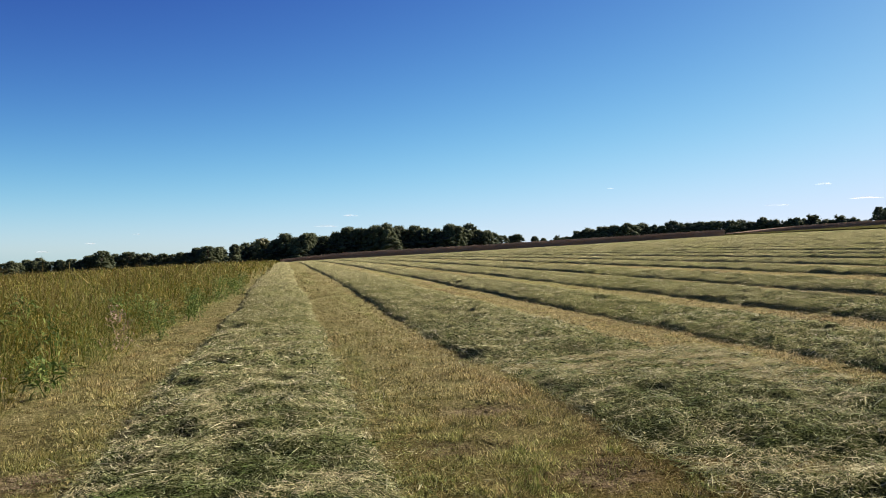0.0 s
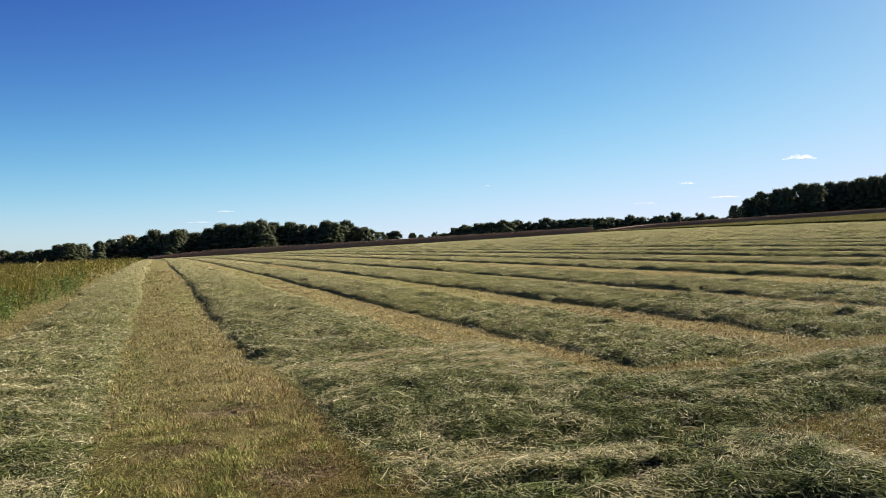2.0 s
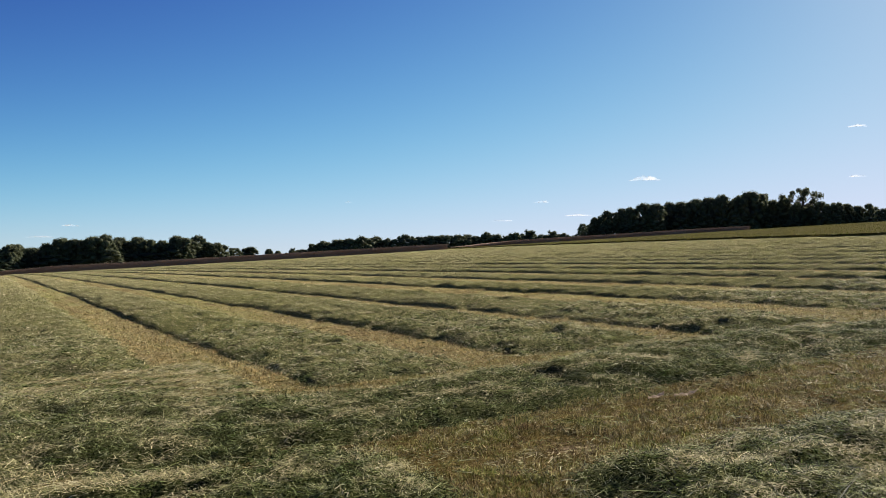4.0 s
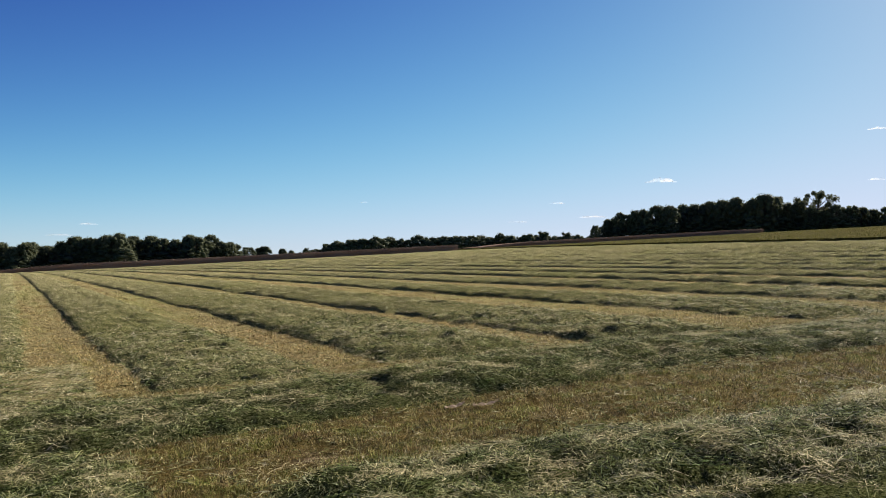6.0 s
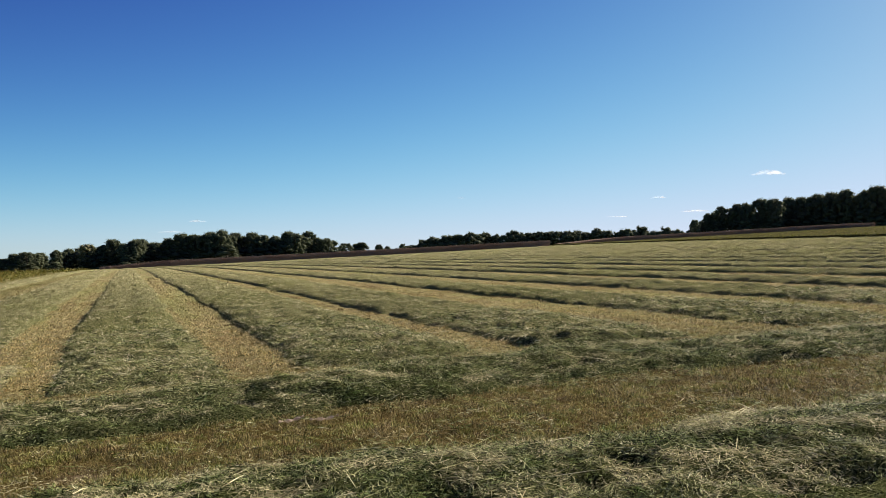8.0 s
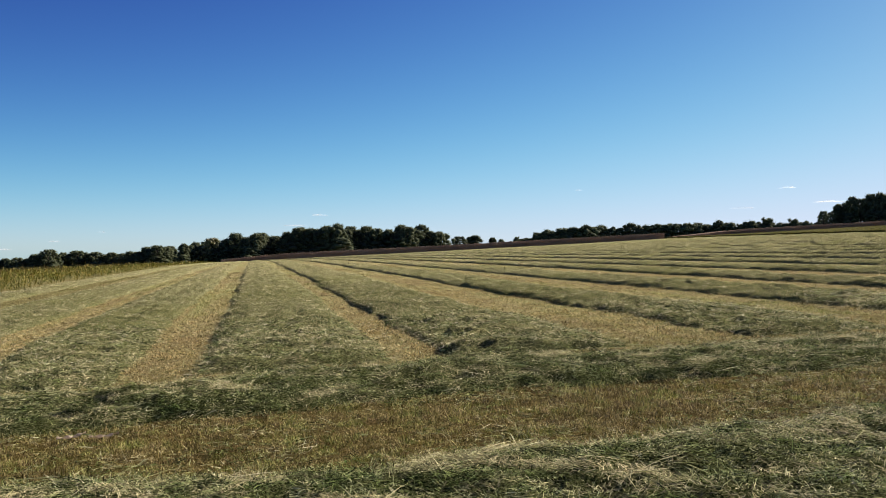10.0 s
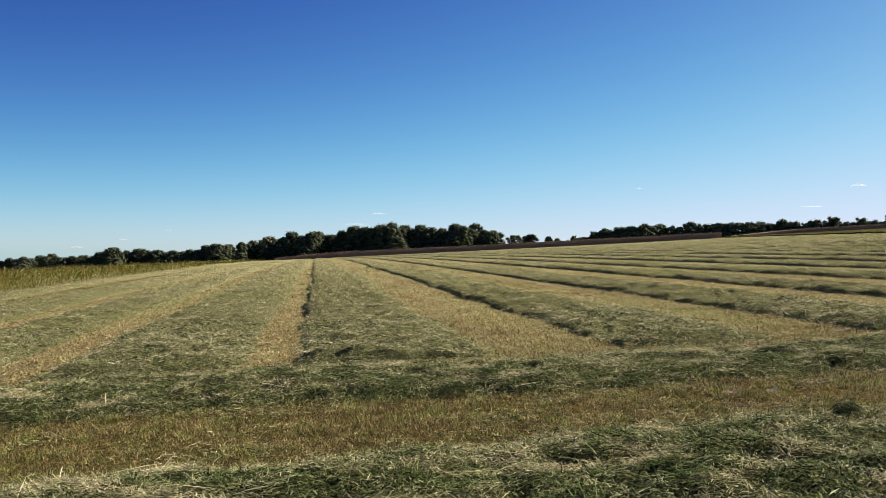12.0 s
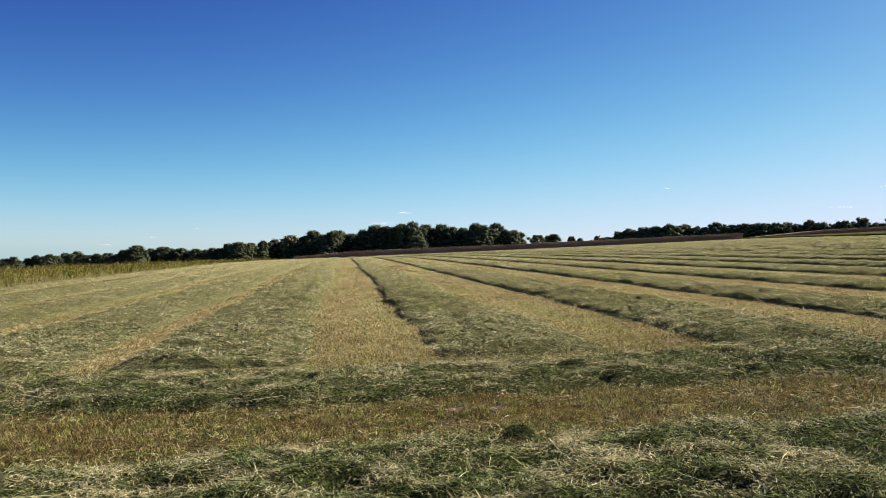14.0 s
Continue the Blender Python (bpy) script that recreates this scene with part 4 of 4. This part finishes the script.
FAR_WOOD = [(228, 695, 11.0), (241, 707, 9.7), (249, 702, 13.9), (257, 696, 15.6), (265, 689, 16.3), (274, 683, 16.4), (284, 675, 17.4), (302, 686, 17.0), (310, 678, 14.9), (322, 670, 17.5), (330, 662, 15.4), (339, 654, 15.8), (346, 647, 15.7), (356, 639, 15.6), (372, 648, 16.3), (378, 642, 14.5), (384, 634, 17.3), (390, 627, 15.4), (395, 620, 13.7), (400, 614, 16.0), (414, 624, 14.6), (418, 618, 18.4), (424, 610, 14.3), (431, 601, 16.9), (437, 594, 14.7), (441, 586, 12.5)]
RIGHT_WOOD = [(288, 373, 10.0), (304, 382, 13.5), (307, 376, 16.8), (311, 369, 17.6), (313, 363, 17.7), (316, 357, 19.4), (319, 350, 18.8), (336, 357, 20.0), (338, 350, 19.8), (341, 343, 20.8), (344, 336, 21.1), (347, 329, 21.7), (350, 321, 20.8), (352, 315, 22.3), (368, 322, 22.3), (369, 316, 18.2), (370, 310, 19.5), (381, 302, 15.5), (368, 301, 14.0), (378, 304, 15.0), (377, 292, 15.7), (379, 285, 14.6), (395, 291, 14.5), (396, 285, 13.1), (396, 279, 13.8), (398, 271, 10.7)]


def build_woodland(places, rng):
    """The close-grown far trees behind the wood's edge, as one mass."""
    shapes = [tree_meshes(340 + k, w, 0.03, False, 330)[1:] for k, w in enumerate((0.8, 0.95, 0.7))]
    pieces = []
    for x, y, h in places:
        verts, sizes, corners = rng.choice(shapes)
        a, wide = rng.uniform(0, 6.28), rng.uniform(1.3, 1.9)
        turn = np.array([[math.cos(a), -math.sin(a)], [math.sin(a), math.cos(a)]])
        v = verts * h
        v[:, :2] = v[:, :2] @ turn.T * wide
        pieces.append((v + np.array([x, y, float(lie(x, y)) - 0.05]), sizes, corners))
    ob = new("woodland", mesh_of("woodland", *joined(pieces), LEAF))
    tagged(ob, "dense dark green broadleaf wood on the far rise", "woodland", kind="stuff")


def build_trees():
    rng = random.Random(23)
    kinds = [make_tree(300 + k, w, low, LEAF) for k, (w, low) in enumerate(((0.62, 0.05), (0.72, 0.08), (0.56, 0.04), (0.80, 0.06), (0.66, 0.10)))]
    plain = [make_tree(340 + k, w, 0.03, LEAF, False, 800) for k, w in enumerate((0.8, 0.95, 0.7))]
    pale = make_tree(320, 0.66, 0.08, PALE_LEAF)
    oak = make_tree(321, 1.05, 0.45, LEAF, True, 4800)
    label = "dark green broadleaf tree at a distant wood's edge"

    def stand(kind, x, y, h, group, wide=1.0, words=label):
        m = pose(x, y, float(lie(x, y)) - 0.05, 0, 0, rng.uniform(0, 360)) @ Matrix.Diagonal((h * wide, h * wide, h, 1))
        t = copy_thing(kind, m)
        t.matrix_basis = m
        tagged(t, words, "tree", group)

    for trees, group, wide, back in ((LEFT_WOOD, "trees of the left wood", 1.3, 1), (MID_WOOD, "trees of the middle wood", 1.05, 1), (LONE, "far single trees", 1.5, 0),
                                     (FAR_WOOD, "trees of the far wood", 1.2, 1), (RIGHT_WOOD, "trees of the right wood", 0.85, 1)):
        row = list(trees)
        if back:   # one more between each two
            row += [((a[0] + b[0]) / 2, (a[1] + b[1]) / 2 + rng.uniform(-4, 4), min(a[2], b[2]) * rng.uniform(0.90, 0.98)) for a, b in zip(trees, trees[1:])]
        if trees is FAR_WOOD:
            mass = row[len(trees):] + [(a[0] * f + b[0] * (1 - f), a[1] * f + b[1] * (1 - f), min(a[2], b[2]) * rng.uniform(0.82, 0.98)) for a, b in zip(trees, trees[1:]) for f in (0.27, 0.73)]
            row = list(trees)
            for x, y, h in trees:
                r = math.hypot(x, y)
                for d, k in ((1 + 9 / r, 0.87), (1 - 4 / r, 0.5)):
                    mass.append((x * d + rng.uniform(-3, 3), y * d, h * k))
            mass += [(a[0] * f + b[0] * (1 - f), (a[1] * f + b[1] * (1 - f)) - 5, min(a[2], b[2]) * 0.45) for a, b in zip(trees, trees[1:]) for f in (0.2, 0.5, 0.8)]
            build_woodland(mass, rng)
        for x, y, h in row:
            special = trees is MID_WOOD and x == -11
            front = plain if trees is FAR_WOOD else kinds
            stand(pale if special else rng.choice(front), x, y, h, group, wide * rng.uniform(0.85, 1.15), "pale yellowing broadleaf tree in a distant wood" if special else label)
        for x, y, h in trees if back and trees is not FAR_WOOD else ():
            r = math.hypot(x, y)
            d = 1 + (9 + rng.uniform(-2, 2)) / r
            stand(rng.choice(plain), x * d + rng.uniform(-3, 3), y * d, h * rng.uniform(0.80, 0.93), group, wide * 1.35)
            d = 1 - rng.uniform(2.0, 5.0) / r
            stand(rng.choice(plain), x * d + rng.uniform(-3, 3), y * d, h * rng.uniform(0.42, 0.60), group, wide * 1.9, "low dark green bush at the foot of a wood")
    stand(oak, 374, 300, 22.8, "trees of the right wood", 1.0, "tall spreading tree standing out above the wood")
    for ob in (*kinds, *plain, pale, oak):
        for o in (*ob.children_recursive, ob):
            bpy.data.objects.remove(o)


# ---- clouds ----
def build_clouds():
    """Small fair-weather clouds low over the horizon: heading, height, length and depth in degrees."""
    rng = np.random.default_rng(29)
    for az, el, wide, deep in ((41.4, 5.12, 1.75, 0.46), (34.6, 3.8, 0.9, 0.24), (4.4, 2.2, 0.9, 0.22), (2.8, 1.5, 1.4, 0.16), (54.0, 7.9, 1.0, 0.25), (54.0, 4.9, 0.9, 0.2),
                               (32.0, 2.6, 1.3, 0.10), (37.0, 2.9, 1.6, 0.16), (-9.2, 1.0, 0.4, 0.12), (-11.9, 0.4, 0.6, 0.14), (-14.6, -0.1, 0.7, 0.12), (21.7, 3.9, 0.4, 0.1)):
        dist = 3300.0
        verts, faces, o = [], [], 0
        for k in range(9):
            bm = bmesh.new()
            bmesh.ops.create_icosphere(bm, subdivisions=3, radius=1.0)
            f = (k + rng.uniform(0.2, 0.8)) / 9 * 2 - 1
            size = math.sqrt(max(1 - f * f, 0.06))
            rx, rz = radians(wide) * dist * 0.11 * rng.uniform(0.8, 1.4), radians(deep) * dist * 0.5 * size * rng.uniform(0.6, 1.1)
            c = np.array([f * radians(wide) * dist / 2, rng.uniform(-10, 10), rz * 0.6])
            v = np.array([p.co for p in bm.verts])
            v *= (1 + 0.22 * soft_noise(v[:, 0] * 9 + k * 5, v[:, 2] * 9 + v[:, 1] * 6, 2.5, k))[:, None]
            v[:, 2] = np.where(v[:, 2] < 0, v[:, 2] * 0.45, v[:, 2])
            verts.append(c + v * np.array([rx, rx, rz]))
            faces.append(np.array([[p.index for p in fc.verts] for fc in bm.faces]) + o)
            o += len(v)
            bm.free()
        tri = np.concatenate(faces)
        ob = new("cloud", mesh_of("cloud", np.concatenate(verts), np.full(len(tri), 3), tri.ravel(), CLOUD, True))
        a = radians(az)
        ob.matrix_world = pose(dist * math.sin(a), dist * math.cos(a), 1.5 + dist * math.tan(radians(el)), 0, 0, -az)
        tagged(ob, "small thin white fair-weather cloud", "cloud", "clouds over the horizon")


build_ground()
build_swaths()
build_clumps()
build_litter()
build_stubble()
build_scattered_hay()
build_clods()
build_tall_grass()
build_weeds()
corn_block(41, -1.0, CORN_Y, 148.0, 268.0, 40, 2.2, "long block of ripe brown corn at the field's far end")
corn_block(43, 175.0, 300.0, 300.0, 268.0, 40, 2.2, "farther block of ripe brown corn on the rise")
build_standing_hay()
build_trees()
build_clouds()
